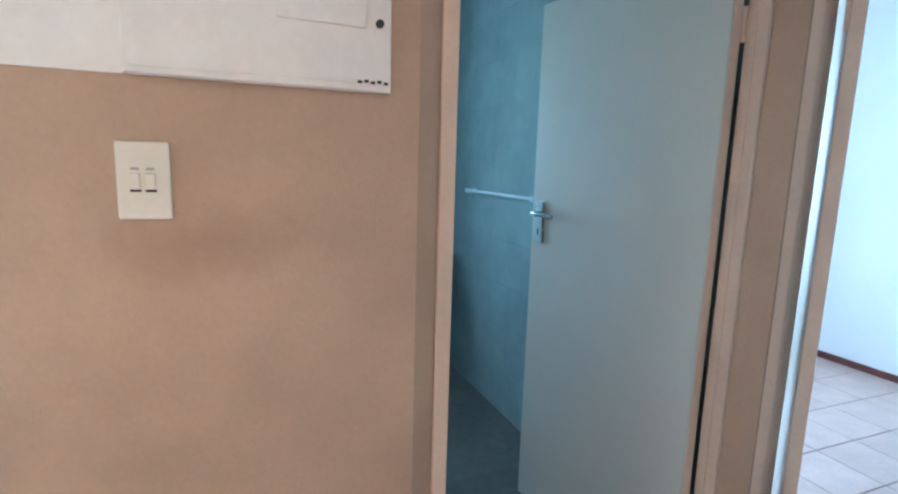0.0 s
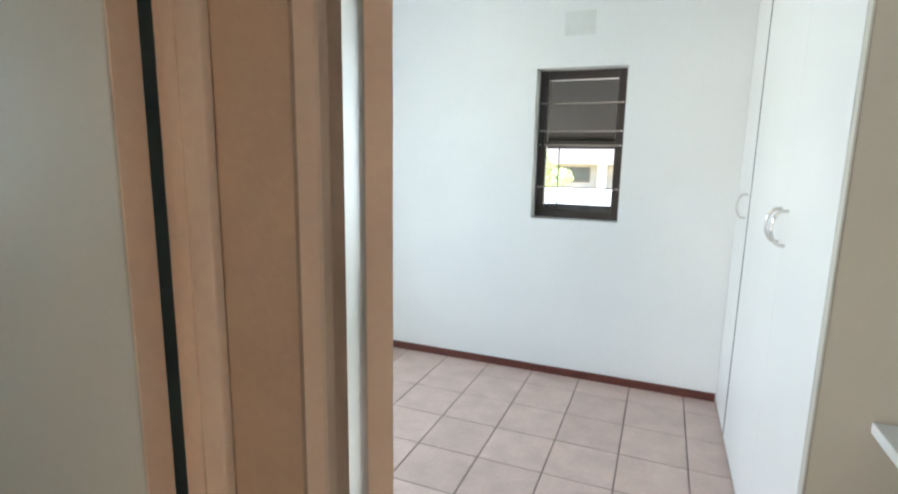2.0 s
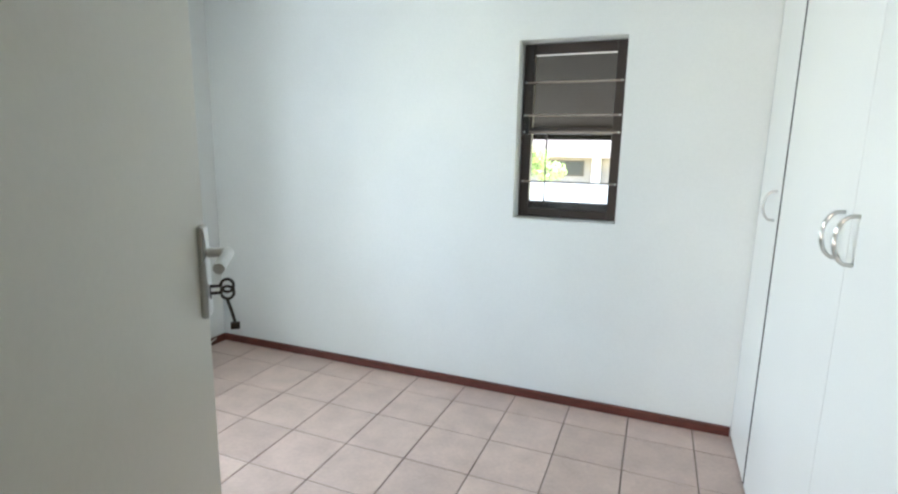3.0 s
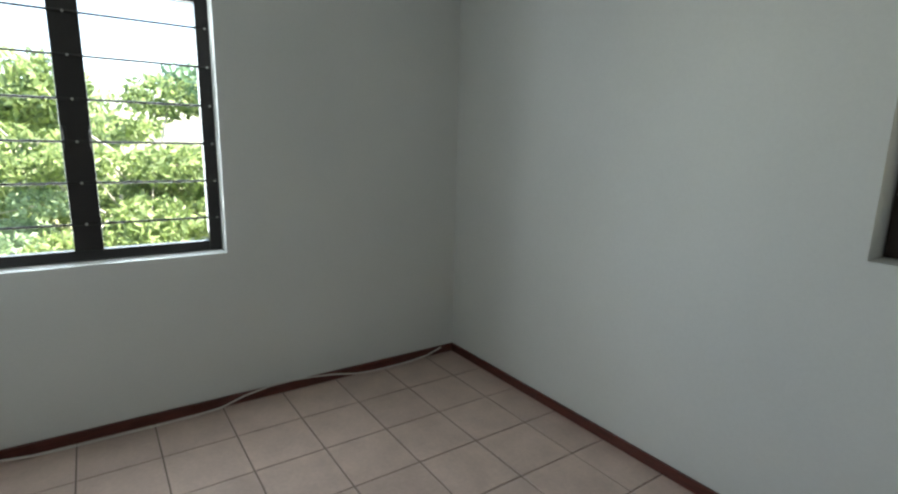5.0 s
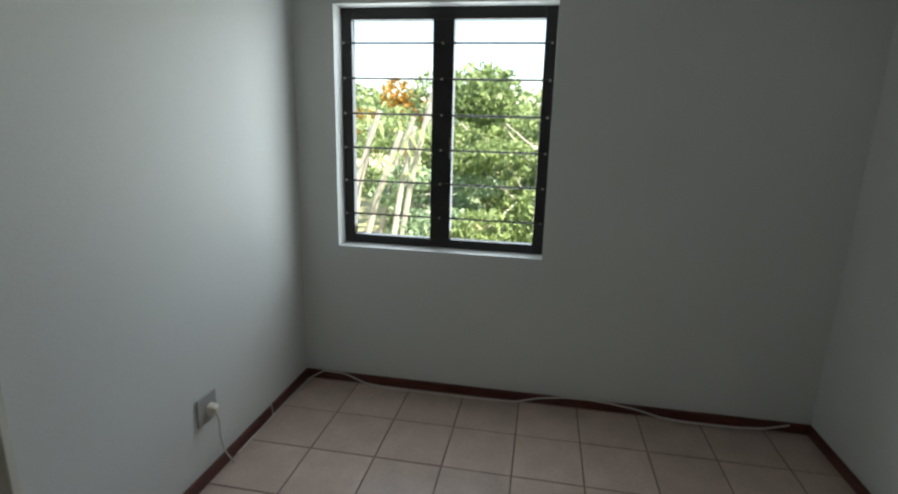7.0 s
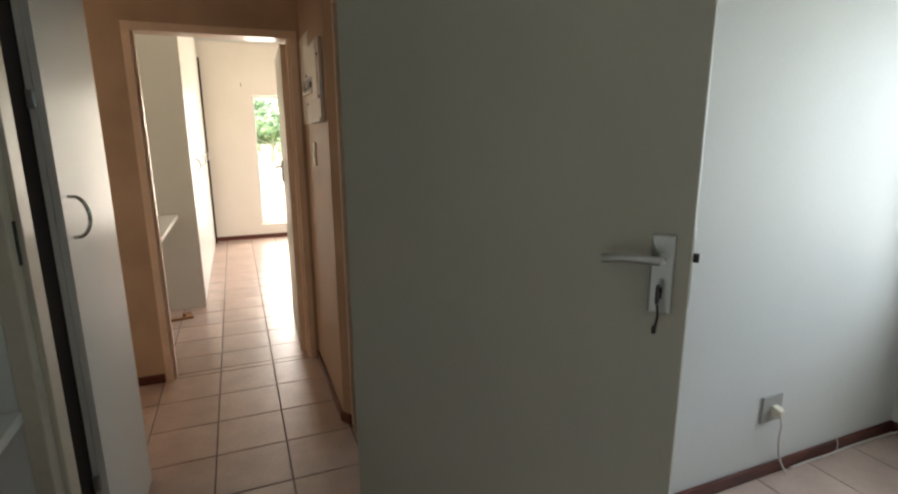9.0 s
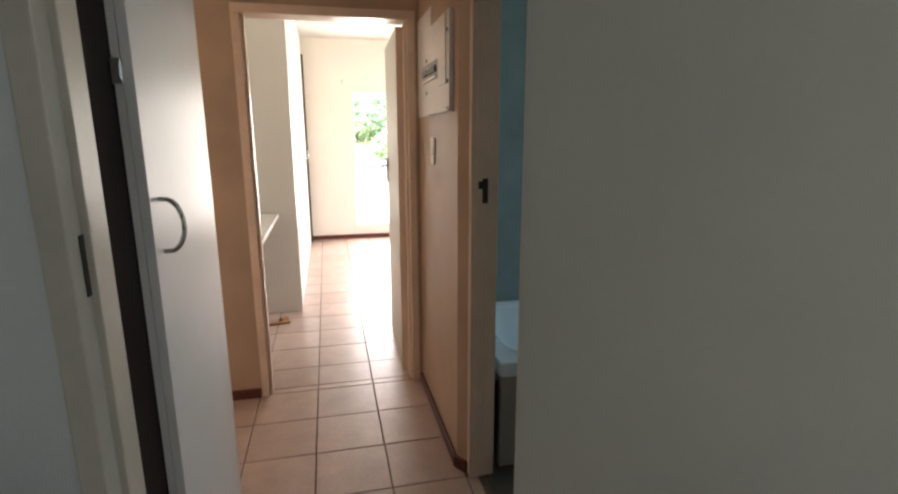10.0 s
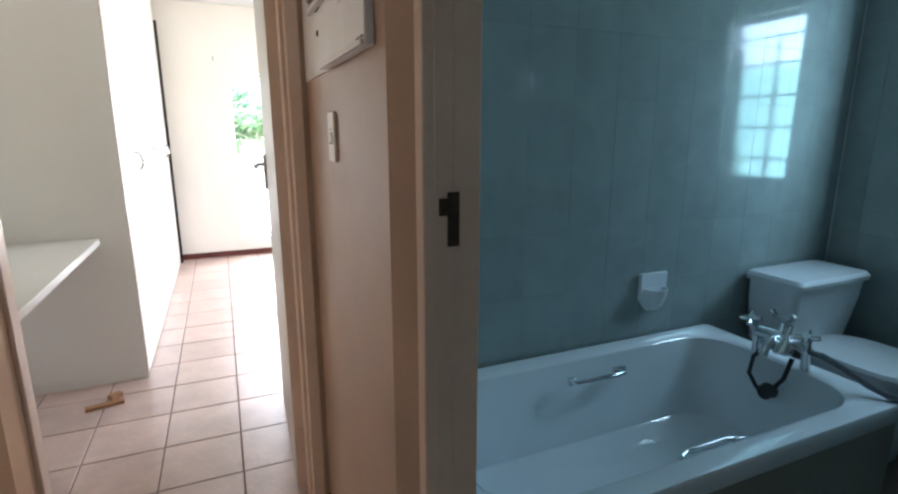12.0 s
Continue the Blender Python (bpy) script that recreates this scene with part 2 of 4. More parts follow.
def add_box(bm, x0, y0, z0, x1, y1, z1, bevel=0.0, segs=2):
    lo, hi = (min(x0, x1), min(y0, y1), min(z0, z1)), (max(x0, x1), max(y0, y1), max(z0, z1))
    r = bmesh.ops.create_cube(bm, size=1.0)
    vs = r["verts"]
    for v in vs:
        v.co = Vector([lo[i] if v.co[i] < 0 else hi[i] for i in range(3)])
    if bevel:
        es = list({e for v in vs for e in v.link_edges})
        bmesh.ops.bevel(bm, geom=es, offset=bevel, segments=segs, affect="EDGES", profile=0.6)
    return bm


def box(x0, y0, z0, x1, y1, z1, bevel=0.0, segs=2):
    return add_box(bmesh.new(), x0, y0, z0, x1, y1, z1, bevel, segs)


def add_rod(bm, a, b, r, segs=12, r2=None):
    a, b = Vector(a), Vector(b)
    d = b - a
    q = d.to_track_quat("Z", "Y").to_matrix().to_4x4()
    bmesh.ops.create_cone(bm, cap_ends=True, segments=segs, radius1=r, radius2=r if r2 is None else r2, depth=d.length,
                          matrix=Matrix.Translation((a + b) / 2) @ q)
    return bm


def rod(a, b, r, segs=12, r2=None):
    return add_rod(bmesh.new(), a, b, r, segs, r2)


def add_tube(bm, pts, r, segs=8):
    """A bent tube along points."""
    pts = [Vector(p) for p in pts]
    rings = []
    up = Vector((0.13, 0.27, 0.95)).normalized()
    for i, p in enumerate(pts):
        d = (pts[min(i + 1, len(pts) - 1)] - pts[max(i - 1, 0)]).normalized()
        side = d.cross(up).normalized()
        top = side.cross(d)
        rings.append([bm.verts.new(p + r * (math.cos(a) * side + math.sin(a) * top)) for a in [2 * math.pi * k / segs for k in range(segs)]])
    for a, b in zip(rings, rings[1:]):
        for k in range(segs):
            bm.faces.new((a[k], a[(k + 1) % segs], b[(k + 1) % segs], b[k]))
    bm.faces.new(rings[0][::-1])
    bm.faces.new(rings[-1])
    return bm


def tube(pts, r, segs=8):
    return add_tube(bmesh.new(), pts, r, segs)


def arc(center, u, v, r1, r2, a0, a1, n=10):
    c, u, v = Vector(center), Vector(u), Vector(v)
    return [c + r1 * math.cos(radians(a0 + (a1 - a0) * k / n)) * u + r2 * math.sin(radians(a0 + (a1 - a0) * k / n)) * v for k in range(n + 1)]


def loft(rings, cap=(True, True)):
    bm = bmesh.new()
    rr = [[bm.verts.new(p) for p in ring] for ring in rings]
    for a, b in zip(rr, rr[1:]):
        for k in range(len(a)):
            bm.faces.new((a[k], a[(k + 1) % len(a)], b[(k + 1) % len(a)], b[k]))
    if cap[0]:
        bm.faces.new(rr[0][::-1])
    if cap[1]:
        bm.faces.new(rr[-1])
    return bm


def rounded(cx, cy, hx, hy, r, z, n=5):
    """A rounded rectangle as a ring of points."""
    out = []
    for sx, sy, a0 in ((1, 1, 0), (-1, 1, 90), (-1, -1, 180), (1, -1, 270)):
        for k in range(n + 1):
            a = radians(a0 + 90 * k / n)
            out.append((cx + sx * (hx - r) + r * math.cos(a), cy + sy * (hy - r) + r * math.sin(a), z))
    return out


def wall(name, axis, lo, hi, u0, u1, z0, z1, holes=(), mats=(WHITE, WHITE), label="painted plaster wall"):
    """A wall that faces along axis ('x' or 'y'), from lo to hi across, u0 to u1 along and z0 to z1 high, with openings cut through.
    mats: the paint on the low and on the high face; reveals take the low face's."""
    us = sorted({u0, u1, *[h[0] for h in holes], *[h[1] for h in holes]})
    zs = sorted({z0, z1, *[h[2] for h in holes], *[h[3] for h in holes]})
    solid = lambda i, j: 0 <= i < len(us) - 1 and 0 <= j < len(zs) - 1 and not any(
        h[0] - 1e-6 <= us[i] and us[i + 1] <= h[1] + 1e-6 and h[2] - 1e-6 <= zs[j] and zs[j + 1] <= h[3] + 1e-6 for h in holes)
    bm = bmesh.new()

    def at(d, u, z):
        return bm.verts.new((d, u, z) if axis == "x" else (u, d, z))

    for i in range(len(us) - 1):
        for j in range(len(zs) - 1):
            if not solid(i, j):
                continue
            a, b, c, d = us[i], us[i + 1], zs[j], zs[j + 1]
            for side, w in ((0, lo), (1, hi)):
                fc = bm.faces.new([at(w, a, c), at(w, b, c), at(w, b, d), at(w, a, d)])
                fc.material_index = side
            for (di, dj), q in (((-1, 0), ((a, c), (a, d))), ((1, 0), ((b, c), (b, d))), ((0, -1), ((a, c), (b, c))), ((0, 1), ((a, d), (b, d)))):
                if not solid(i + di, j + dj):
                    bm.faces.new([at(lo, *q[0]), at(lo, *q[1]), at(hi, *q[1]), at(hi, *q[0])]).material_index = 2
    bmesh.ops.remove_doubles(bm, verts=bm.verts, dist=1e-5)
    return solo(name, bm, [mats[0], mats[1], mats[2] if len(mats) > 2 else mats[0]], label, "wall", "structure")


# ---- plan: z = 0 is the floor ----
H = 2.68
WX = -2.58            # bedroom west wall, inside
NY = 4.45             # bedroom north wall, inside
SY0, SY1 = 1.505, 1.645  # wall between hall and bedroom
EX = 1.42             # back of the built-in cupboards
DBX = -0.03           # hall side of the wall with the distribution board
MY0, MY1 = -0.43, -0.30  # wall between hall and main bedroom
MS = -4.82            # main bedroom south wall, inside
BX = -2.66            # bathroom west wall, inside
NB = 1.60             # bathroom north wall, inside
SB = 1.715             # bedroom side of the wall along the bathroom
BW = -0.19            # bathroom back wall along the bath

# bedroom
wall("wall_west", "x", WX - 0.24, WX, NB + 0.001, NY + 0.24, -0.2, H, [(1.936, 3.05, 0.817, 2.06)], (STUCCO, WHITE, WHITE), "white plaster wall with a deep window opening")
wall("wall_north", "y", NY, NY + 0.24, WX, EX + 0.12, -0.2, H, [(-0.40, 0.152, 1.057, 2.006)], (WHITE, STUCCO, WHITE), "white plaster wall with a small window opening")
wall("wall_east", "x", EX, EX + 0.12, SY1, NY, -0.2, H, (), (WHITE, STUCCO), "plain white plaster wall behind the cupboards")
wall("wall_hall_bedroom", "y", SY0, SY1, -0.108, EX, -0.2, H, [(-0.108, 0.876, -0.2, 2.05)], (TAN, WHITE, TAN), "wall between hall and bedroom, tan and white")
PIER2 = [(-0.108, 1.502), (-0.040, 1.502), (0.031, 1.536), (0.019, 1.645), (-0.108, 1.645)]
solo("wall_hinge_pier", loft([[(x, y, z) for x, y in PIER2] for z in (-0.2, 2.05)]), TAN, "tan painted wall corner between two door frames", "wall", "structure")
wall("wall_bath_bedroom", "y", NB, SB, BX, -0.108, -0.2, H, (), (WHITE, WHITE), "white plaster wall between bathroom and bedroom")
# hall and bathroom
wall("wall_board", "x", -0.150, DBX, MY1, 0.559, -0.2, H, (), (WHITE, TAN2, TAN), "tan painted hall wall with scuffs and dirt")
wall("wall_bath_door", "x", -0.163, -0.066, 0.616, SY0, -0.2, H, [(0.616, SY0, -0.2, 2.05)], (WHITE, TAN, TAN), "tan painted wall over the bathroom door")
PIER = [(-0.030, 0.559), (-0.066, 0.616), (-0.163, 0.616), (-0.163, 0.559)]
solo("wall_corner_pier", loft([[(x, y, z) for x, y in PIER] for z in (-0.2, H)]), TAN, "tan painted chamfered wall corner", "wall", "structure")
wall("wall_hall_south", "y", MY0, MY1, -0.20, 1.54, -0.2, H, [(0.012, 0.868, -0.2, 2.05)], (CREAM, TAN, TAN), "tan painted hall wall with a doorway")
wall("wall_hall_north", "y", 0.70, 0.743, 1.45, 4.4, -0.2, H, (), (TAN, WHITE), "plain tan wall of the hall")
wall("wall_hall_end", "x", 4.4, 4.5, -3.7, 0.8, -0.2, H, (), (TAN, STUCCO), "plain tan wall at the far end of the living area")
# unseen wall; its opening is assumed, to let the fill lamp in
wall("wall_living_south", "y", -3.75, -3.6, 1.54, 4.4, -0.2, H, [(2.2, 3.8, 0.45, 2.15)], (STUCCO, TAN), "unseen tan wall with an assumed opening for the fill lamp")
wall("wall_cupboard_back", "x", EX, EX + 0.03, 0.743, SY0, -0.2, H, (), (TAN, WHITE), "plain wall behind the hall cupboard")
wall("wall_bath_west", "x", BX - 0.2, BX, BW - 0.1, NB, -0.2, H, [(0.085, 0.54, 1.08, 2.04)], (STUCCO, WHITE, WHITE), "bathroom wall with a small window")
wall("wall_bath_south", "y", MY0 + 0.1, BW - 0.008, BX, -0.20, -0.2, H, (), (CREAM, BGROUT), "bathroom wall under pale tiles")
# main bedroom
wall("wall_main_south", "y", MS - 0.2, MS, -2.6, EX + 0.12, -0.2, H, [(-0.52, 0.105, 0.2, 2.0)], (STUCCO, CREAM, CREAM), "cream plaster wall with a narrow glazed opening")
wall("wall_main_west", "x", -2.8, -2.6, MS - 0.2, MY0, -0.2, H, [(-3.6, -1.6, 0.4, 2.1)], (STUCCO, CREAM), "cream plaster wall of the main bedroom")
wall("wall_main_east", "x", EX, EX + 0.12, MS, MY0, -0.2, H, (), (CREAM, TAN), "plain cream wall of the main bedroom")
wall("wall_main_north", "y", MY0, MY0 + 0.1, BX, -0.20, -0.2, H, (), (CREAM, CREAM), "plain cream wall of the main bedroom")

solo("ceiling_bedroom", box(BX, SY1, H, EX, NY, H + 0.1), CEIL, "flat white painted ceiling", "ceiling", "structure")
solo("ceiling_hall", box(BX - 0.2, MY1, H, 4.5, SY1 - 0.001, H + 0.1), CEIL, "flat white painted ceiling over hall and bathroom", "ceiling", "structure")
solo("ceiling_living", box(1.541, -3.75, H, 4.5, MY1 - 0.001, H + 0.1), CEIL, "flat white painted ceiling of the living area", "ceiling", "structure")
solo("ceiling_main", box(-2.8, MS - 0.2, H, EX + 0.12, MY1, H + 0.1), CEIL, "flat white painted ceiling of the main bedroom", "ceiling", "structure")


def skirting(name, x0, y0, x1, y1, h=0.052, mat=SKIRT):
    bm = box(x0, y0, 0.0, x1, y1, h, 0.004)
    return solo(name, bm, mat, "dark red-brown varnished timber skirting board", "skirting", "structure")


skirting("baseboard_north", WX + 0.018, NY - 0.018, 0.795, NY - 0.001)
skirting("baseboard_west", WX + 0.001, SB + 0.018, WX + 0.018, NY - 0.001)
skirting("baseboard_south", WX + 0.001, SB + 0.001, -0.20, SB + 0.018)
skirting("baseboard_board_wall", DBX + 0.001, MY1 + 0.016, DBX + 0.016, 0.566, 0.055)
skirting("baseboard_board_end", 0.0, -0.016, 0.062, -0.001, 0.055).matrix_world = pose(-0.0295, 0.561, 0, 0, 0, 122.3)
skirting("baseboard_hall_south", 0.895, MY1 + 0.001, 1.54, MY1 + 0.017, 0.055)
skirting("baseboard_main_south", -2.59, MS + 0.001, 0.735, MS + 0.018, 0.06)

# ---- windows ----


def window(name, m, w, h, mullions, bars, mat, label, glass_mat=PANE, face=0.055, depth=0.05, uprights=(), bar_mat=None):
    """A framed window in its local x-z plane, its base corner at the origin; +y points into the room."""
    win = thing(name, m, label, "window", "", "structure")
    part("jamb", box(0, 0, 0, face, depth, h, 0.004), mat, win)
    part("jamb", box(w - face, 0, 0, w, depth, h, 0.004), mat, win)
    part("sill_rail", box(face, 0.001, 0, w - face, depth - 0.002, face * 0.85, 0.003), mat, win)
    part("head_rail", box(face, 0.001, h - face, w - face, depth - 0.002, h, 0.003), mat, win)
    edges = [face] + [x for c, mw in mullions for x in (c - mw / 2, c + mw / 2)] + [w - face]
    for c, mw in mullions:
        part("mullion", box(c - mw / 2, 0.0, face * 0.85, c + mw / 2, depth + 0.004, h - face, 0.005), mat, win)
    for a, b in zip(edges[::2], edges[1::2]):
        p = part("pane", box(a - 0.004, 0.014, face * 0.8, b + 0.004, 0.018, h - face * 0.9), glass_mat, win)
        p.visible_shadow = False
    for z in bars:
        part("burglar_bar", rod((0.012, depth + 0.012, z), (w - 0.012, depth + 0.012, z), 0.0055, 8), bar_mat or mat, win)
        for x in [0.02, w - 0.02] + [c for c, _ in mullions]:
            part("bolt", rod((x, depth - 0.004, z), (x, depth + 0.022, z), 0.006, 8), SATIN, win)
    for x, za, zb in uprights:
        part("burglar_bar", rod((x, depth + 0.012, za), (x, depth + 0.012, zb), 0.005, 8), mat, win)
    return win


WIN_W = window("window_1", pose(WX - 0.155, 3.05, 0.817, 0, 0, -90), 1.114, 1.243, [(0.565, 0.112)], [0.171, 0.355, 0.535, 0.715, 0.895, 1.07],
               BLACKFRAME, "black framed two-pane window with burglar bars", face=0.058)
bm = box(0.600, 0.054, 0.50, 0.612, 0.066, 0.60, 0.003)
part("latch", bm, BLACKFRAME, WIN_W)
bm = box(0.516, 0.054, 0.50, 0.528, 0.066, 0.60, 0.003)
part("latch", bm, BLACKFRAME, WIN_W)
WIN_N = window("window_2", pose(0.150, NY + 0.165, 1.06, 0, 0, 180), 0.546, 0.944, [], [0.20, 0.475, 0.565, 0.74], BROWNFRAME,
               "dark brown framed small window with burglar bars", face=0.056, uprights=[(0.40, 0.06, 0.475)], bar_mat=HOUSEWALL)
part("transom", box(0.05, 0.0, 0.466, 0.496, 0.045, 0.50, 0.003), BROWNFRAME, WIN_N)
part("latch", box(0.50, 0.05, 0.46, 0.525, 0.07, 0.56, 0.004), BLACKFRAME, WIN_N)
part("sill_board", box(0.0, -0.074, -0.003, 0.546, -0.001, 0.082, 0.004), SILLSTONE, WIN_N, "weathered grey outer sill")
WIN_B = window("window_3", pose(BX - 0.12, 0.54, 1.08, 0, 0, -90), 0.455, 0.96, [(0.26, 0.016)], [0.15, 0.33, 0.51, 0.69, 0.84], SATIN,
               "pale steel bathroom window with obscure glass", FROST, face=0.04, depth=0.03, bar_mat=BLACKFRAME)
WIN_M = window("window_4", pose(0.105, MS - 0.10, 0.2, 0, 0, 180), 0.625, 1.8, [], [], CEIL, "white framed narrow full-height window", face=0.035)
WIN_M2 = window("window_5", pose(-2.68, -1.6, 0.4, 0, 0, -90), 2.0, 1.7, [(1.0, 0.06)], [], CEIL, "white framed window of the main bedroom", face=0.05)


# ---- doors ----
def lever_handle(leaf, x, y, z, side, toward, keys=False, metal=SATIN):
    """A lever on a long plate. x, z: the spindle on the leaf; y: the leaf's face; side: which way the face looks (+1 or -1); toward: where the lever points."""
    s = side
    plate = part("handle_plate", box(x - 0.023, y, z - 0.117, x + 0.023, y + s * 0.013, z + 0.048, 0.005), metal, leaf, "long metal lock plate")
    bm = rod((x, y + s * 0.004, z), (x, y + s * 0.05, z), 0.009)
    add_tube(bm, [(x, y + s * 0.046, z), (x + toward * 0.02, y + s * 0.05, z + 0.002), (x + toward * 0.07, y + s * 0.05, z + 0.001), (x + toward * 0.112, y + s * 0.047, z - 0.006)], 0.0095, 10)
    part("lever", bm, metal, leaf, "metal door lever", True)
    part("keyhole", box(x - 0.004, y + s * 0.0132, z - 0.085, x + 0.004, y + s * 0.0142, z - 0.06, 0.001), BLACK, leaf)
    if keys:
        for dz, dy, tilt in ((-0.062, 0.03, 0), (-0.075, 0.03, 12)):
            ring = arc((x, y + s * (dy + 0.012), z + dz), (0, s, 0), (0, 0, 1), 0.011, 0.012, 0, 360, 14)
            bm = tube(ring, 0.003, 6)
            add_rod(bm, (x, y + s * 0.006, z + dz), (x, y + s * dy, z + dz), 0.003, 8)
            part("key", bm, DARKMETAL, leaf, "old steel key in the lock")
        bm = tube([(x, y + s * 0.04, z - 0.086), (x + 0.004, y + s * 0.046, z - 0.11), (x + 0.002, y + s * 0.052, z - 0.135)], 0.003, 6)
        add_box(bm, x - 0.004, y + s * 0.044, z - 0.145, x + 0.004, y + s * 0.060, z - 0.132, 0.001)
        part("key", bm, DARKMETAL, leaf, "spare key hanging from the ring")


def door_leaf(door, m, w, h=2.02, t=0.040, room_side=1, keys=False, hinge_dark=True, mat=DOORPAINT, handle_z=1.235, other=True):
    """A flush leaf: hinge edge at local x = 0, free edge at x = w, thickness from y = -t to 0."""
    leaf = part("leaf", box(0, -t, 0.008, w, 0, h, 0.003), mat, door, "", False, m)
    lever_handle(leaf, w - 0.052, -t, handle_z, -1, -1, keys)
    if other:
        lever_handle(leaf, w - 0.052, 0.0, handle_z, 1, -1)
    part("hinge_edge", box(-0.0016, -t + 0.001, 0.010, -0.0002, -0.001, h - 0.002), FRAMEPAINT, leaf, "tan painted hinge edge")
    part("lock_edge_plate", box(w - 0.001, -t / 2 - 0.010, handle_z - 0.10, w + 0.0015, -t / 2 + 0.010, handle_z + 0.06, 0.0006), SATIN, leaf)
    part("latch_bolt", box(w, -t / 2 - 0.006, handle_z - 0.008, w + 0.012, -t / 2 + 0.006, handle_z + 0.010, 0.002), DARKMETAL, leaf)
    for z in (0.22, 1.80):
        bm = rod((-0.006, 0.004, z - 0.045), (-0.006, 0.004, z + 0.045), 0.006, 10)
        add_box(bm, -0.004, -0.030, z - 0.045, -0.0018, -0.001, z + 0.045)
        part("hinge", bm, FRAMEPAINT, leaf)
    return leaf


def frame_profile_jamb(axis, u_in, u_dir, lo, hi, z1, stop_lo, stop_hi, face=0.042, proud=0.006, stop=0.013):
    """A pressed steel jamb. u_in: the clear face; u_dir: where the wall lies from it; lo, hi: the wall's faces; stop: the rebate."""
    bm = bmesh.new()

    def bx(u0, u1, d0, d1, z0, zz1, bv):
        if axis == "x":
            add_box(bm, d0, u0, z0, d1, u1, zz1, bv)
        else:
            add_box(bm, u0, d0, z0, u1, d1, zz1, bv)
    bx(u_in, u_in + u_dir * face, lo - proud, hi + proud, 0.0, z1, 0.004)
    bx(u_in - u_dir * stop, u_in + u_dir * 0.004, stop_lo, stop_hi, 0.0, z1 - 0.0, 0.003)
    return bm


# bedroom door: hinged on the side of the bathroom, swung wide into the bedroom
DOOR_1 = thing("door_1", pose(0, 0, 0), "cream flush bedroom door standing open, keys in its lock", "door", "", "structure")
JAMB = [(0.030, 1.544), (0.043, 1.562), (0.045, 1.567), (0.045, 1.584), (0.028, 1.590), (0.023, 1.645), (0.0195, 1.645), (0.0195, 1.60)]
part("hinge_jamb", loft([[(x, y, z) for x, y in JAMB] for z in (0.0, 2.035)]), FRAMEPAINT, DOOR_1, "tan painted steel door jamb")
part("strike_jamb", frame_profile_jamb("y", 0.872, 1, SY0, SY1, 2.035, SY0 + 0.02, SY1 - 0.045), GREYFRAME, DOOR_1, "stone coloured steel door jamb")
bm = box(0.020, SY0 - 0.006, 2.035, 0.914, SY1 + 0.006, 2.077, 0.004)
part("frame_head", bm, FRAMEPAINT, DOOR_1)
part("strike_plate", box(0.8695, SY1 - 0.052, 1.185, 0.8715, SY1 - 0.030, 1.29, 0.0006), DARKMETAL, DOOR_1, "tarnished strike plate")
door_leaf(DOOR_1, pose(0.080, 1.601, 0, 0, 0, 127.2), 0.894, t=0.034, keys=True, other=True)

# bathroom door: hinged next to the bedroom door, open inwards
DOOR_2 = thing("door_2", pose(0, 0, 0), "cream flush bathroom door standing open, chrome lever", "door", "", "structure")
part("strike_jamb", frame_profile_jamb("x", 0.652, -1, -0.163, -0.066, 2.035, -0.118, -0.080, 0.036, 0.006, 0.002), FRAMEPAINT, DOOR_2, "tan painted steel door jamb")
part("hinge_jamb", frame_profile_jamb("x", 1.487, 1, -0.100, -0.046, 2.035, -0.092, -0.072, 0.014, 0.006, 0.003), FRAMEPAINT, DOOR_2, "tan painted steel door jamb")
part("frame_head", box(-0.169, 0.616, 2.035, -0.060, 1.502, 2.077, 0.004), FRAMEPAINT, DOOR_2)
part("strike_plate", box(-0.126, 0.6515, 1.19, -0.104, 0.657, 1.285, 0.001), DARKMETAL, DOOR_2, "tarnished strike plate")
part("strike_plate", box(-0.104, 0.6515, 1.245, -0.088, 0.659, 1.275, 0.002), DARKMETAL, DOOR_2)
door_leaf(DOOR_2, pose(-0.112, 1.476, 0, 0, 0, 180 + 8.5) @ Matrix.Diagonal((1, -1, 1, 1)), 0.762, other=False)

# main bedroom door: hinged beside the board wall, open inwards
DOOR_3 = thing("door_3", pose(0, 0, 0), "cream flush main bedroom door standing open", "door", "", "structure")
part("hinge_jamb", frame_profile_jamb("y", 0.030, -1, MY0, MY1, 2.03, MY0 + 0.045, MY1 - 0.03), FRAMEPAINT, DOOR_3, "tan painted steel door jamb")
part("strike_jamb", frame_profile_jamb("y", 0.850, 1, MY0, MY1, 2.03, MY0 + 0.045, MY1 - 0.03), FRAMEPAINT, DOOR_3, "tan painted steel door jamb")
part("frame_head", box(-0.012, MY0 - 0.006, 2.03, 0.892, MY1 + 0.006, 2.075, 0.004), FRAMEPAINT, DOOR_3)
door_leaf(DOOR_3, pose(0.035, MY0 + 0.004, 0, 0, 0, -92) @ Matrix.Diagonal((1, -1, 1, 1)), 0.78)


# ---- built-in cupboards ----
def bow_handle(parent, y, z0, z1, x, metal=SATIN, out=0.034):
    """A bowed bar handle, upright, on a face that looks along -x."""
    zc, hh = (z0 + z1) / 2, (z1 - z0) / 2
    pts = [(x - 0.001, y, z0)] + arc((x - 0.012, y, zc), (-1, 0, 0), (0, 0, 1), out, hh, -78, 78, 12) + [(x - 0.001, y, z1)]
    return part("handle", tube(pts, 0.0055, 8), metal, parent, "bowed metal bar handle", True)


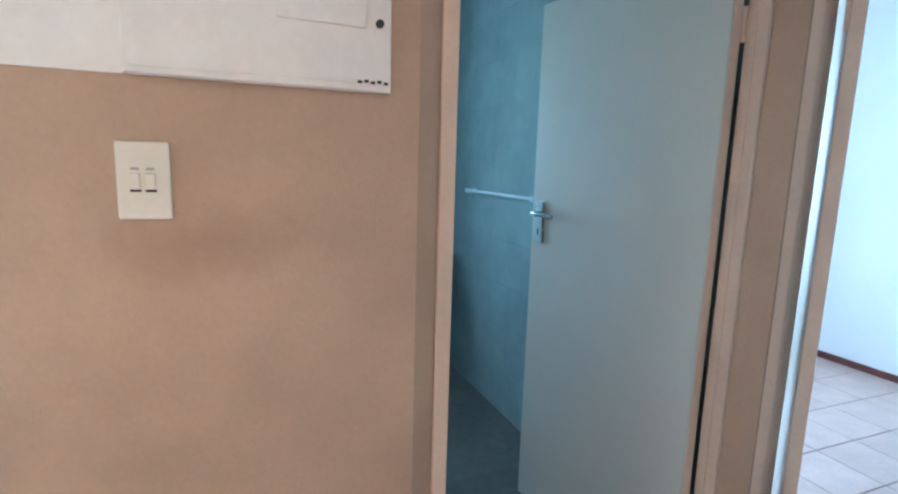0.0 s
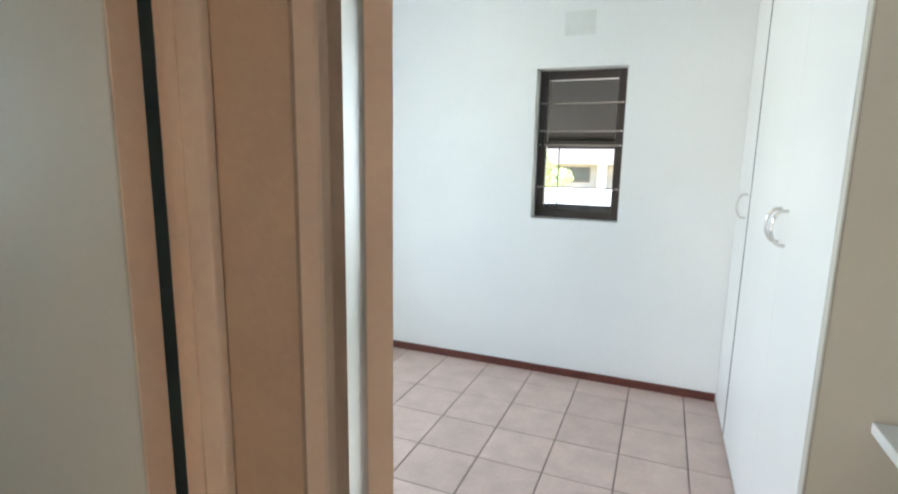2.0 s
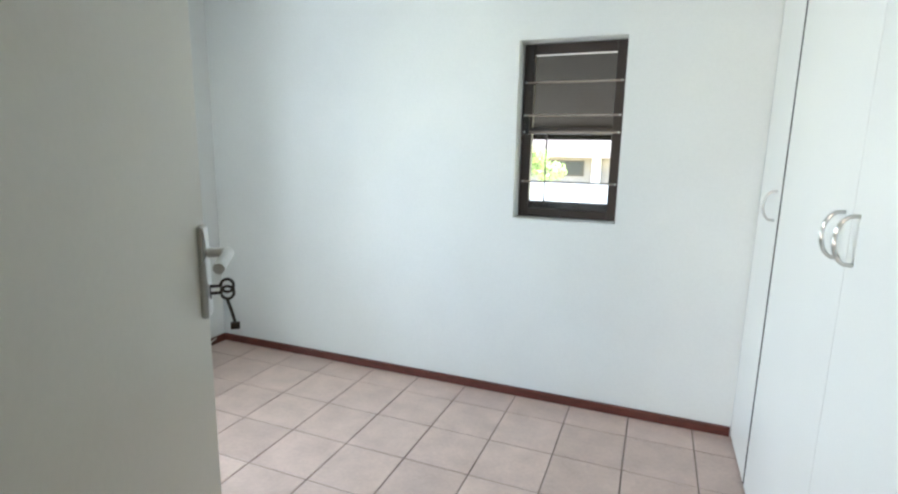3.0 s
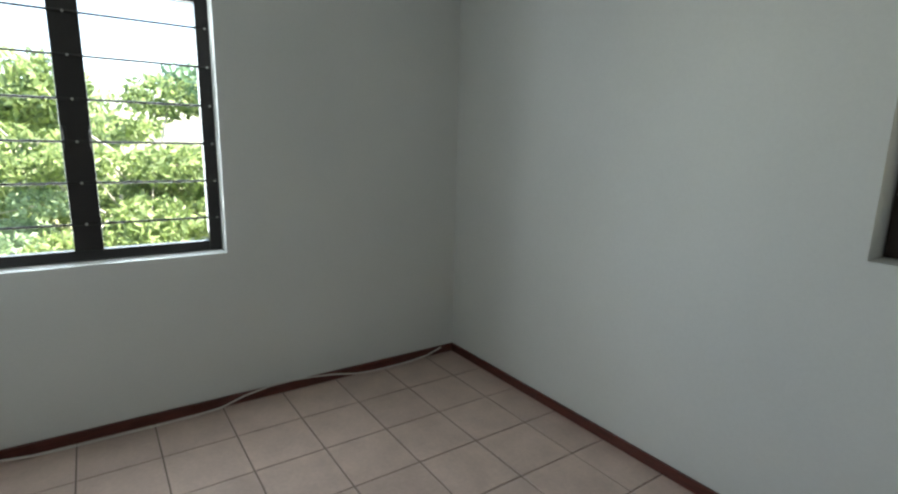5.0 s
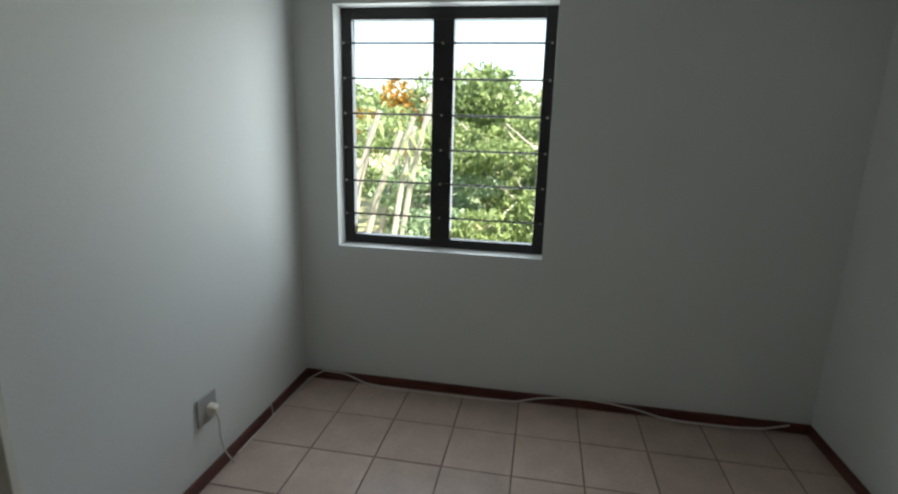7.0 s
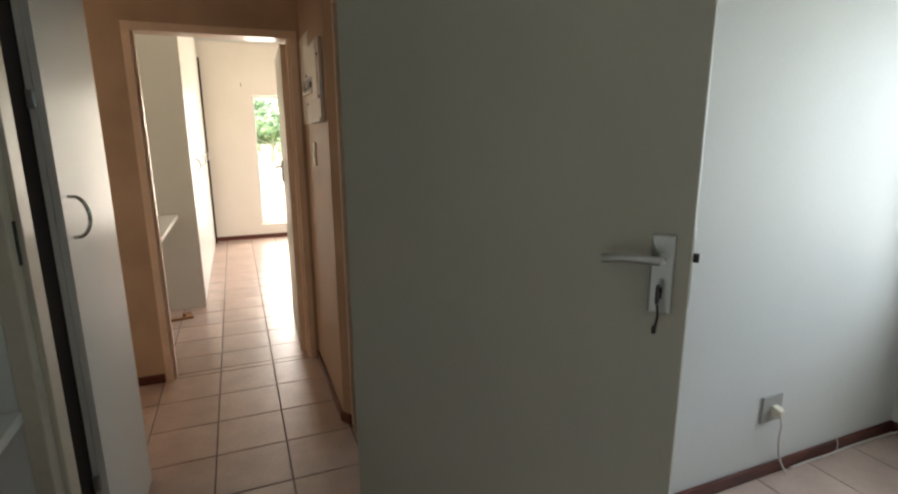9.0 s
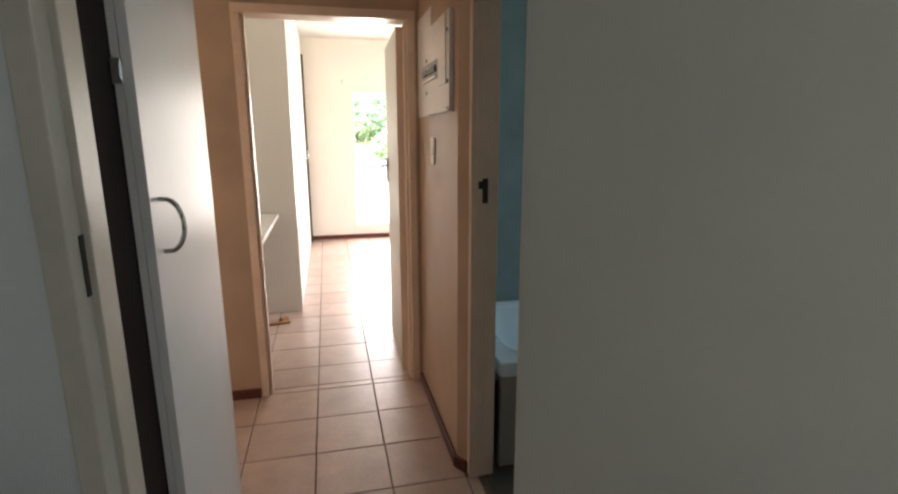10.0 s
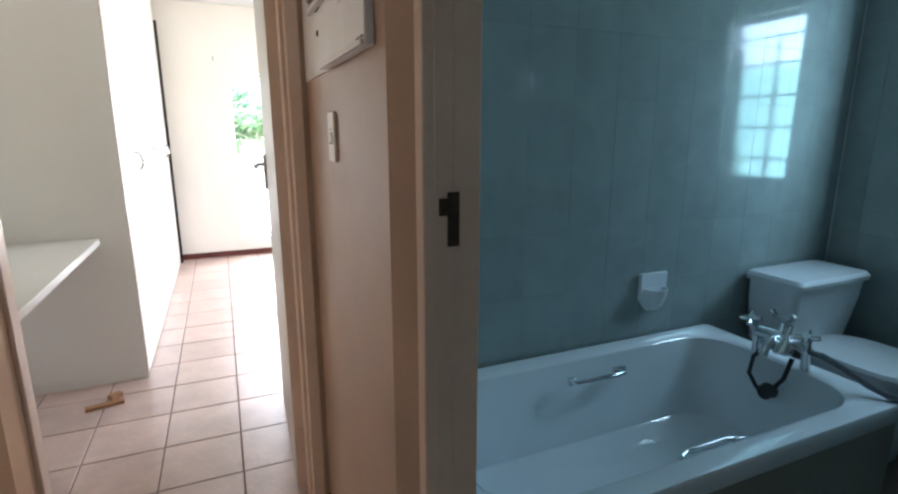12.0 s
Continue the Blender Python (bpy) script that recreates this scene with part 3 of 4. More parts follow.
ROBE = thing("built_in_wardrobe", pose(0.82, 2.66, 0), "white melamine built-in wardrobe with bowed handles", "wardrobe")
# carcass coloured near black so the door gaps read as shaded
part("body", box(0.004, -0.108, 0.0, 0.595, 1.785, H - 0.002), GAPBLACK, ROBE)
part("end_panel", box(-0.022, -0.130, 0.0, 0.595, -0.110, H - 0.004, 0.001), DOORPAINT, ROBE, "stone coloured end panel")
part("filler_strip", box(-0.019, -0.108, 0.0, 0.003, -0.060, H - 0.004, 0.001), DOORPAINT, ROBE, "stone coloured filler strip")
part("edge_strip", box(-0.0245, -0.130, 0.0, -0.0225, -0.112, H - 0.004), EDGE, ROBE, "brown edge strip")
doors = [(-0.056, 0.518, 0.465), (0.521, 1.326, 0.572), (1.346, 1.782, 1.415)]
for a, b, hy in doors:
    d = part("door", box(-0.020, a, 0.0 + 0.012, 0.0, b, H - 0.03, 0.002), MELAMINE, ROBE)
    bow_handle(d, hy, 1.165, 1.285, -0.020)

part("door_edge", box(-0.0205, 1.3440, 0.012, 0.0, 1.3458, H - 0.03), GAPBLACK, ROBE, "dark edge at the door gap")

bm = box(0.088, 0.0, 0.0, 0.575, 0.880, 0.028, 0.003)
DESK = solo("dressing_shelf", bm, MELAMINE, "white melamine dressing shelf fixed between wardrobe and wall", "shelf")
DESK.matrix_world = pose(0.82, SY1 + 0.003, 0.811)
DESK2 = thing("wall_batten", pose(0, 0, 0), "white support batten under the dressing shelf", "batten")
part("batten", box(1.0, SY1 + 0.003, 0.744, 1.40, SY1 + 0.02, 0.810, 0.002), MELAMINE, DESK2)

HALLCUP = thing("hall_cupboard", pose(0.843, 0.743, 0), "white hall cupboard door beside a near-black gap", "cupboard")
# the dark open interior beside the door, painted as a near-black body
part("body", box(0.038, 0.0, 0.0, 0.575, 0.758, H - 0.002), GAPBLACK, HALLCUP, "near-black carcass, the interior's darkness in its colour")
part("stile", box(0.0205, 0.570, 0.0, 0.037, 0.600, H - 0.004, 0.001), MELAMINE, HALLCUP, "grey-white door stile")
d = part("door", box(-0.001, 0.0, 0.015, 0.019, 0.602, H - 0.02, 0.002), MELAMINE, HALLCUP)
bow_handle(d, 0.545, 1.19, 1.31, -0.001, SATIN, 0.036)
part("side_panel", box(0.0, -0.019, 0.0, 0.60, -0.002, H - 0.004, 0.001), MELAMINE, HALLCUP)
for z in (0.4, 1.55):
    bm = box(0.016, 0.6025, z, 0.0375, 0.612, z + 0.05, 0.003)
    add_rod(bm, (0.020, 0.614, z + 0.01), (0.020, 0.614, z + 0.04), 0.003, 8)
    part("hinge", bm, SATIN, HALLCUP)

ROBE2 = thing("built_in_wardrobe", pose(0.752, -4.76, 0), "white melamine wardrobe of the main bedroom, doors shut", "wardrobe")
part("body", box(0.004, 0.0, 0.0, 0.66, 2.985, H - 0.002), MELAMINE, ROBE2)
part("end_panel", box(-0.018, 2.987, 0.0, 0.66, 3.003, H - 0.004, 0.001), MELAMINE, ROBE2)
part("edge_strip", box(-0.021, 2.962, 0.0, -0.0185, 3.004, H - 0.004), EDGE, ROBE2)
for k in range(6):
    a = 0.10 + k * 0.478
    d = part("door", box(-0.019, a, 0.012, 0.0, a + 0.472, H - 0.03, 0.002), MELAMINE, ROBE2)
    bow_handle(d, a + (0.43 if k % 2 == 0 else 0.04), 1.15, 1.26, -0.019)
# added dark strip: shade of the gap between wardrobe and far wall
part("end_post", box(-0.042, 0.045, 0.0, 0.004, 0.096, 2.45, 0.003), GAPBLACK, ROBE2, "dark strip standing for the shaded gap before the wall")
bm = box(0.87, -1.752, 0.80, EX - 0.002, MY0 - 0.004, 0.832, 0.003)
solo("dressing_shelf", bm, MELAMINE, "white melamine dressing shelf of the main bedroom", "shelf")

# ---- hall fittings ----
DBB = thing("distribution_board", pose(DBX, 0.300, 1.722), "white electrical board with black breakers in the tan wall", "electrical board")
part("flush_plate", box(0.0005, -0.62, -0.184, 0.004, -0.231, 0.30, 0.001), BOARD, DBB, "painted flush steel plate")
part("cover", box(0.0005, -0.230, -0.184, 0.020, 0.197, 0.20, 0.004), BOARD, DBB, "white steel board cover")
part("cover_lip", box(0.0202, -0.226, -0.183, 0.0275, 0.193, -0.172, 0.003), BOARD, DBB, "chipped white lower lip")
part("cover_lid", box(0.0205, -0.002, -0.075, 0.025, 0.150, 0.195, 0.002), BOARD, DBB)
bm = box(0.0045, -0.360, -0.022, 0.024, -0.2315, 0.043, 0.002)
add_box(bm, 0.0205, -0.231, -0.022, 0.024, -0.012, 0.043, 0.001)
br = part("breaker_block", bm, BLACK, DBB, "black circuit breakers")
for k in range(5):
    part("toggle", box(0.0242, -0.335 + k * 0.066, -0.008, 0.033, -0.300 + k * 0.066, 0.020, 0.003), (EDGE, BLACK, GREYPLASTIC)[k % 3], br)
part("breaker_lip", box(0.0205, -0.345, -0.036, 0.034, -0.010, -0.0235, 0.003), BOARD, DBB)
for y, z in ((0.175, -0.065), (0.175, 0.125), (-0.35, -0.077), (-0.35, 0.075)):
    part("screw", rod((0.003, y, z), (0.0245 if y > 0 else 0.0075, y, z), 0.0075, 10), BLACK, DBB)
for k in range(5):
    part("chip", box(0.0201, 0.135 + k * 0.012, -0.170 + 0.002 * (k % 2), 0.0207, 0.143 + k * 0.012, -0.165 + 0.002 * (k % 2)), BLACK, DBB)

SWITCH = thing("light_switch", pose(DBX, 0.089, 1.372), "ivory plastic light switch plate with two rockers", "switch")
part("plate", box(0.0005, -0.039, -0.063, 0.009, 0.039, 0.063, 0.004), PLASTIC, SWITCH)
for y in (-0.012, 0.010):
    part("rocker", box(0.0092, y - 0.0075, -0.014, 0.013, y + 0.0075, 0.012, 0.002), PLASTIC, SWITCH)
    part("rocker_slot", box(0.0091, y - 0.008, -0.018, 0.0098, y + 0.008, -0.0145), DARKMETAL, SWITCH)
    part("indicator", box(0.0091, y - 0.006, 0.017, 0.0102, y + 0.006, 0.021, 0.0004), GREYPLASTIC, SWITCH)

# ---- socket and cable in the bedroom ----
SOCK = thing("wall_socket", pose(-1.655, SB, 0.322), "grey wall socket with a white plug", "socket")
part("plate", box(-0.06, 0.0005, -0.06, 0.06, 0.010, 0.06, 0.004), GREYPLASTIC, SOCK)
plug = part("plug", loft([rounded(0.0, 0.0, 0.022, 0.022, 0.012, 0.0), rounded(0, 0, 0.022, 0.022, 0.012, 0.022), rounded(0, 0, 0.012, 0.012, 0.008, 0.040)]),
            PLASTIC, SOCK, "round ivory plug", True, pose(-0.01, 0.010, -0.008, -90, 0, 0))
part("plug_cord", tube([(-0.01, 0.04, -0.02), (-0.012, 0.05, -0.06), (-0.03, 0.035, -0.14), (-0.06, 0.024, -0.225), (-0.085, 0.022, -0.272), (-0.09, 0.05, -0.316)], 0.004, 7), CABLE, SOCK)
random.seed(4)
pts = []
x = -1.80
while x > WX + 0.1:
    pts.append((x, SB + 0.026 + 0.012 * random.random(), 0.008))
    x -= 0.12
pts.append((WX + 0.06, SB + 0.06, 0.03))
pts.append((WX + 0.024, SB + 0.12, 0.058))
y = SB + 0.25
sag = [0.05, 0.024, 0.008, 0.006, 0.006, 0.006, 0.006, 0.008, 0.016, 0.036, 0.055, 0.058, 0.050, 0.034, 0.02, 0.010, 0.010, 0.014, 0.026, 0.042]
for k, z in enumerate(sag):
    pts.append((WX + 0.025 + (0.03 if z < 0.03 else 0.0), y, z + 0.004))
    y += 0.125
solo("loose_cable", tube(pts, 0.0045, 7), CABLE, "thin white loose cable lying along the skirting", "cable", "", True)
solo("cable_clip", tube(arc((-2.12, SB + 0.018, 0.03), (0, 1, 0), (0, 0, 1), 0.012, 0.04, -90, 90, 8), 0.003, 6), CABLE, "short white cable loop over the skirting", "cable", "", True)
bm = box(-0.235, NY - 0.002, 2.19, -0.05, NY - 0.0005, 2.33)
solo("wall_patch", bm, SMUDGE, "rough filled patch on the white wall", "patch")

# ---- bathroom ----
BATH = thing("bathtub", pose(-1.0, 0.225, 0), "white enamelled bath with chrome grips and mixer", "bathtub")
hx, hy = 0.80, 0.405
rings = [rounded(0, 0, hx, hy, 0.03, 0.44), rounded(0, 0, hx, hy, 0.03, 0.49), rounded(0, 0, hx - 0.006, hy - 0.006, 0.03, 0.5),
         rounded(-0.01, -0.01, hx - 0.07, hy - 0.065, 0.16, 0.498), rounded(-0.01, -0.01, hx - 0.085, hy - 0.08, 0.16, 0.485),
         rounded(-0.02, -0.01, hx - 0.12, hy - 0.11, 0.16, 0.30), rounded(-0.03, -0.01, hx - 0.17, hy - 0.14, 0.16, 0.16),
         rounded(-0.04, -0.01, hx - 0.26, hy - 0.21, 0.12, 0.12)]
part("tub", loft(rings, (False, True)), CERAMIC, BATH, "white enamel tub", True)
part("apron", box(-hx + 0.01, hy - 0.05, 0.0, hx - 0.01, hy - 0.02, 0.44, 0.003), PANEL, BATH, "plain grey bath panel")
for yy, s in ((-0.292, 1), (0.272, -1)):
    a, b = (-0.20, 0.06)
    zc = 0.425
    g = tube([(a, yy, zc), (a + 0.012, yy + s * 0.028, zc + 0.004), (a + 0.05, yy + s * 0.036, zc + 0.006), (b - 0.05, yy + s * 0.036, zc + 0.006), (b - 0.012, yy + s * 0.028, zc + 0.004), (b, yy, zc)], 0.009, 10)
    add_box(g, a - 0.012, yy - 0.006, zc - 0.018, a + 0.05, yy + s * 0.012, zc + 0.02, 0.004)
    add_box(g, b - 0.03, yy - 0.006, zc - 0.014, b + 0.01, yy + s * 0.012, zc + 0.016, 0.004)
    part("grip", g, CHROME, BATH, "chrome grab grip", True)
part("overflow", rod((-0.695, 0.0, 0.37), (-0.665, 0.0, 0.368), 0.03, 18), BLACK, BATH, "dark overflow cover", True)
MIX = part("mixer", tube([(-0.725, -0.10, 0.585), (-0.725, -0.04, 0.59), (-0.725, 0.04, 0.59), (-0.725, 0.10, 0.585)], 0.024, 12), CHROME, BATH, "chrome bath mixer with shower hose", True)
for yy in (-0.10, 0.10):
    bm = rod((-0.735, yy, 0.498), (-0.728, yy, 0.585), 0.018, 12)
    add_rod(bm, (-0.725, yy, 0.585), (-0.700, yy * 1.12, 0.628), 0.017, 12)
    hub = Vector((-0.695, yy * 1.14, 0.636))
    for a in range(4):
        c, s_ = math.cos(a * math.pi / 2 + 0.4), math.sin(a * math.pi / 2 + 0.4)
        tip = hub + Vector((0.034 * c, 0.040 * s_, -0.016 * c + 0.004))
        add_tube(bm, [hub, hub.lerp(tip, 0.6), tip], 0.0095, 8)
    add_rod(bm, hub - Vector((0.004, 0, 0.008)), hub + Vector((0.004, 0, 0.010)), 0.015, 12)
    part("tap", bm, CHROME, MIX, "cross-head chrome tap", True)
part("spout", tube([(-0.725, 0, 0.585), (-0.69, 0, 0.592), (-0.65, 0, 0.578), (-0.628, 0, 0.535)], 0.018, 12), CHROME, MIX, "", True)
bm = tube([(-0.725, 0, 0.60), (-0.725, 0.0, 0.655), (-0.715, 0.0, 0.675)], 0.012, 10)
add_tube(bm, [(-0.715, -0.045, 0.695), (-0.715, -0.025, 0.672), (-0.715, 0.025, 0.672), (-0.715, 0.045, 0.695)], 0.009, 8)
part("shower_cradle", bm, CHROME, MIX, "", True)
bm = loft([[(-0.69 + r * math.cos(a) + (0.62 - z) * 0.3, 0.045 + r * math.sin(a), z) for a in [k * math.pi / 8 for k in range(16)]] for r, z in ((0.011, 0.66), (0.012, 0.61), (0.030, 0.585), (0.036, 0.565), (0.032, 0.556))])
part("hand_shower", bm, CHROME, MIX, "", True)
part("shower_hose", tube([(-0.725, 0.115, 0.575), (-0.70, 0.17, 0.59), (-0.715, 0.24, 0.565), (-0.735, 0.31, 0.53), (-0.755, 0.37, 0.512), (-0.775, 0.412, 0.505), (-0.79, 0.43, 0.44), (-0.79, 0.44, 0.2)], 0.011, 8), HOSE, MIX, "dull metal shower hose", True)
part("shower_hose_loop", tube([(-0.70, -0.02, 0.565), (-0.665, -0.06, 0.50), (-0.65, -0.06, 0.43), (-0.648, -0.02, 0.385), (-0.652, 0.04, 0.40), (-0.665, 0.07, 0.46), (-0.69, 0.075, 0.54)], 0.009, 8), RUBBER, MIX, "dark looped hose", True)
part("waste_plug", rod((-0.655, 0.03, 0.400), (-0.640, 0.034, 0.392), 0.032, 16), RUBBER, MIX, "black rubber plug", True)

SOAP = thing("soap_dish", pose(-1.445, BW, 0.70), "white ceramic soap dish on the tiled wall", "soap dish")
bm = loft([[(x_, 0.002, z_) for x_, z_ in ((-0.075, 0.085), (0.075, 0.085), (0.075, -0.03), (0.03, -0.085), (-0.03, -0.085), (-0.075, -0.03))],
           [(x_, 0.016, z_) for x_, z_ in ((-0.072, 0.082), (0.072, 0.082), (0.072, -0.03), (0.03, -0.082), (-0.03, -0.082), (-0.072, -0.03))]])
part("back_plate", bm, CERAMIC, SOAP, "", True)
cup_out = [[(r * math.cos(a) * 0.92, 0.016 + r * math.sin(a), z) for a in [math.pi * k / 10 for k in range(11)]] for r, z in ((0.025, -0.075), (0.045, -0.05), (0.058, -0.01), (0.062, 0.02))]
cup_in = [[(r * math.cos(a) * 0.92, 0.018 + r * math.sin(a), z) for a in [math.pi * k / 10 for k in range(11)]] for r, z in ((0.054, 0.02), (0.048, -0.01), (0.03, -0.04))]
part("cup", loft(cup_out + cup_in), CERAMIC, SOAP, "", True)

WC = thing("toilet", pose(-2.29, BW, 0), "white ceramic toilet with a close-coupled cistern", "toilet")
part("cistern", loft([rounded(0, 0.125, 0.225, 0.10, 0.03, 0.40), rounded(0, 0.135, 0.245, 0.12, 0.03, 0.60), rounded(0, 0.14, 0.25, 0.125, 0.03, 0.70)]), CERAMIC, WC, "", True)
part("cistern_lid", loft([rounded(0, 0.142, 0.262, 0.138, 0.03, 0.70), rounded(0, 0.142, 0.265, 0.14, 0.03, 0.72), rounded(0, 0.142, 0.25, 0.128, 0.03, 0.738)]), CERAMIC, WC, "", True)
part("bowl", loft([rounded(0, 0.40, 0.11, 0.20, 0.09, 0.0), rounded(0, 0.42, 0.11, 0.20, 0.09, 0.12), rounded(0, 0.45, 0.17, 0.24, 0.15, 0.33), rounded(0, 0.45, 0.185, 0.26, 0.17, 0.40)]), CERAMIC, WC, "", True)
part("seat", loft([rounded(0, 0.46, 0.19, 0.245, 0.17, 0.402), rounded(0, 0.46, 0.195, 0.25, 0.17, 0.415), rounded(0, 0.46, 0.185, 0.24, 0.16, 0.432)]), CERAMIC, WC, "white closed toilet seat", True)

BASIN = thing("pedestal_basin", pose(BX, 1.30, 0), "white ceramic pedestal basin on the bathroom wall", "washbasin")
part("pedestal", loft([rounded(0.16, 0, 0.10, 0.115, 0.06, 0.0), rounded(0.16, 0, 0.095, 0.105, 0.06, 0.06), rounded(0.15, 0, 0.075, 0.08, 0.05, 0.25), rounded(0.15, 0, 0.08, 0.085, 0.05, 0.55), rounded(0.16, 0, 0.10, 0.11, 0.06, 0.70)]), CERAMIC, BASIN, "", True)
part("bowl", loft([rounded(0.17, 0, 0.10, 0.12, 0.08, 0.66), rounded(0.20, 0, 0.17, 0.22, 0.14, 0.72), rounded(0.22, 0, 0.215, 0.28, 0.13, 0.79), rounded(0.22, 0, 0.218, 0.285, 0.12, 0.82),
                   rounded(0.225, 0, 0.20, 0.265, 0.12, 0.828), rounded(0.25, 0, 0.15, 0.20, 0.12, 0.815), rounded(0.25, 0, 0.11, 0.15, 0.10, 0.73)]), CERAMIC, BASIN, "", True)
for yy in (-0.10, 0.10):
    bm = rod((0.06, yy, 0.82), (0.06, yy, 0.87), 0.012, 10)
    add_tube(bm, [(0.06, yy, 0.862), (0.10, yy, 0.868), (0.13, yy, 0.85)], 0.009, 8)
    for a in range(4):
        add_rod(bm, (0.06, yy, 0.882), (0.06 + 0.022 * math.cos(a * 1.571), yy + 0.022 * math.sin(a * 1.571), 0.885), 0.006, 8)
    add_rod(bm, (0.06, yy, 0.87), (0.06, yy, 0.892), 0.011, 10)
    part("tap", bm, CHROME, BASIN, "chrome pillar tap", True)

RAIL = thing("towel_rail", pose(-1.60, NB - 0.008, 1.262), "white towel rail on the bathroom wall", "towel rail")
part("bar", rod((-0.40, -0.062, 0), (0.40, -0.062, 0), 0.009, 12), CERAMIC, RAIL, "", True)
for xx in (-0.39, 0.39):
    part("bracket", box(xx - 0.012, -0.072, -0.014, xx + 0.012, 0.002, 0.014, 0.004), CERAMIC, RAIL)

# ---- wood offcuts on the main bedroom floor ----
OFF = solo("wood_offcut", box(-0.085, -0.016, 0, 0.085, 0.016, 0.018, 0.002), PINE, "short brown wooden offcut on the tiles", "offcut", group="offcuts on the floor")
OFF.matrix_world = pose(0.90, -1.47, 0.001, 0, 0, 12)
OFF2 = solo("wood_offcut", box(-0.03, -0.02, 0, 0.03, 0.02, 0.028, 0.002), PINE, "small brown wooden block on the tiles", "offcut", group="offcuts on the floor")
OFF2.matrix_world = pose(0.865, -1.55, 0.001, 0, 0, 40)
HOOK = thing("wall_hook", pose(0.228, MS, 2.145), "small dark hook on the cream wall", "hook")
part("stem", tube([(0, 0.001, 0.012), (0, 0.02, 0.012), (0, 0.035, 0.0), (0, 0.03, -0.02), (0, 0.015, -0.026)], 0.005, 7), DARKMETAL, HOOK)

# ---- outside ----
solo("ground", box(-160, -160, -0.42, 160, 160, -0.30), GRASS, "dry pale lawn that reaches to the horizon", "ground", "structure")
solo("pavement", box(-3.2, 4.72, -0.32, 6.0, 13.0, -0.12), PAVING, "pale paved yard behind the house", "pavement", "structure")

VER = thing("veranda_roof", pose(0, 0, 0), "dark brown boarded veranda roof under the eaves", "roof", "", "structure")
bm = bmesh.new()
slope = lambda y: 2.38 - (y - 4.70) * 0.19
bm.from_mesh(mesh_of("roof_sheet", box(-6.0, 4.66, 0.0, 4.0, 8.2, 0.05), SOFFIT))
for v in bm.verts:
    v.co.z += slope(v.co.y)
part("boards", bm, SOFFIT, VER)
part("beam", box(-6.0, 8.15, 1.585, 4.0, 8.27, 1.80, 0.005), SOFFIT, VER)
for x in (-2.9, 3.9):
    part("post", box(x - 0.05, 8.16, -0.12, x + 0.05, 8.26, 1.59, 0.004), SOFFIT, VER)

YW = solo("boundary_wall", box(-9, 12.6, -0.3, 1.2, 12.8, 0.80, 0.01), STUCCO, "white plastered garden boundary wall", "garden wall")
HOUSE = thing("neighbour_house", pose(0, 26, -1.05), "white neighbouring house with a brown roof", "house")
part("wall", box(-12, 0, 0.65, 9, 6, 2.3), HOUSEWALL, HOUSE)
for xx in (-9.6, -6.0, -2.4, 1.2, 4.8):
    part("pillar", box(xx, -0.5, 1.0, xx + 0.35, -0.15, 2.3, 0.01), STUCCO, HOUSE)
bm = bmesh.new()
vs = [bm.verts.new(p) for p in ((-12.6, -0.8, 2.3), (9.6, -0.8, 2.3), (9.6, 6.6, 2.3), (-12.6, 6.6, 2.3), (-11, 2.9, 3.15), (8, 2.9, 3.15))]
for fidx in ((0, 1, 5, 4), (2, 3, 4, 5), (1, 2, 5), (3, 0, 4), (3, 2, 1, 0)):
    bm.faces.new([vs[i] for i in fidx])
part("roof", bm, ROOF, HOUSE)
for k, xx in enumerate((-9.0, -5.2, -1.6, 2.0, 5.6)):
    w = part("window", box(xx, -0.05, 1.45, xx + 2.4, -0.004, 2.15), BROWNFRAME, HOUSE)
    part("pane", box(xx + 0.1, -0.06, 1.52, xx + 2.3, -0.052, 2.08), BLACK, w)

PARA = solo("balcony_parapet", box(-3.2, -6.6, -0.3, 2.2, -6.45, 0.98, 0.01), STUCCO, "white plastered parapet outside the main bedroom", "parapet")


def leaf_cloud(count, blobs, size, seed):
    """Many small folded leaves inside overlapping blobs, denser at their skins."""
    rng = np.random.default_rng(seed)
    verts, faces = [], []
    for _ in range(count):
        c, r = blobs[rng.integers(len(blobs))]
        d = rng.normal(size=3)
        d /= np.linalg.norm(d)
        p = np.array(c) + d * np.array(r) * (0.45 + 0.6 * rng.random() ** 0.6)
        u = rng.normal(size=3)
        u /= np.linalg.norm(u)
        v = np.cross(u, rng.normal(size=3))
        v /= np.linalg.norm(v)
        s = size * (0.6 + 0.8 * rng.random())
        n = np.cross(u, v) * 0.15 * s
        i = len(verts)
        verts += [tuple(p - u * s), tuple(p + v * s * 0.45 + n), tuple(p + u * s), tuple(p - v * s * 0.45 + n)]
        faces += [(i, i + 1, i + 2), (i, i + 2, i + 3)]
    me = bpy.data.meshes.new("crown")
    me.from_pydata(verts, [], faces)
    return me


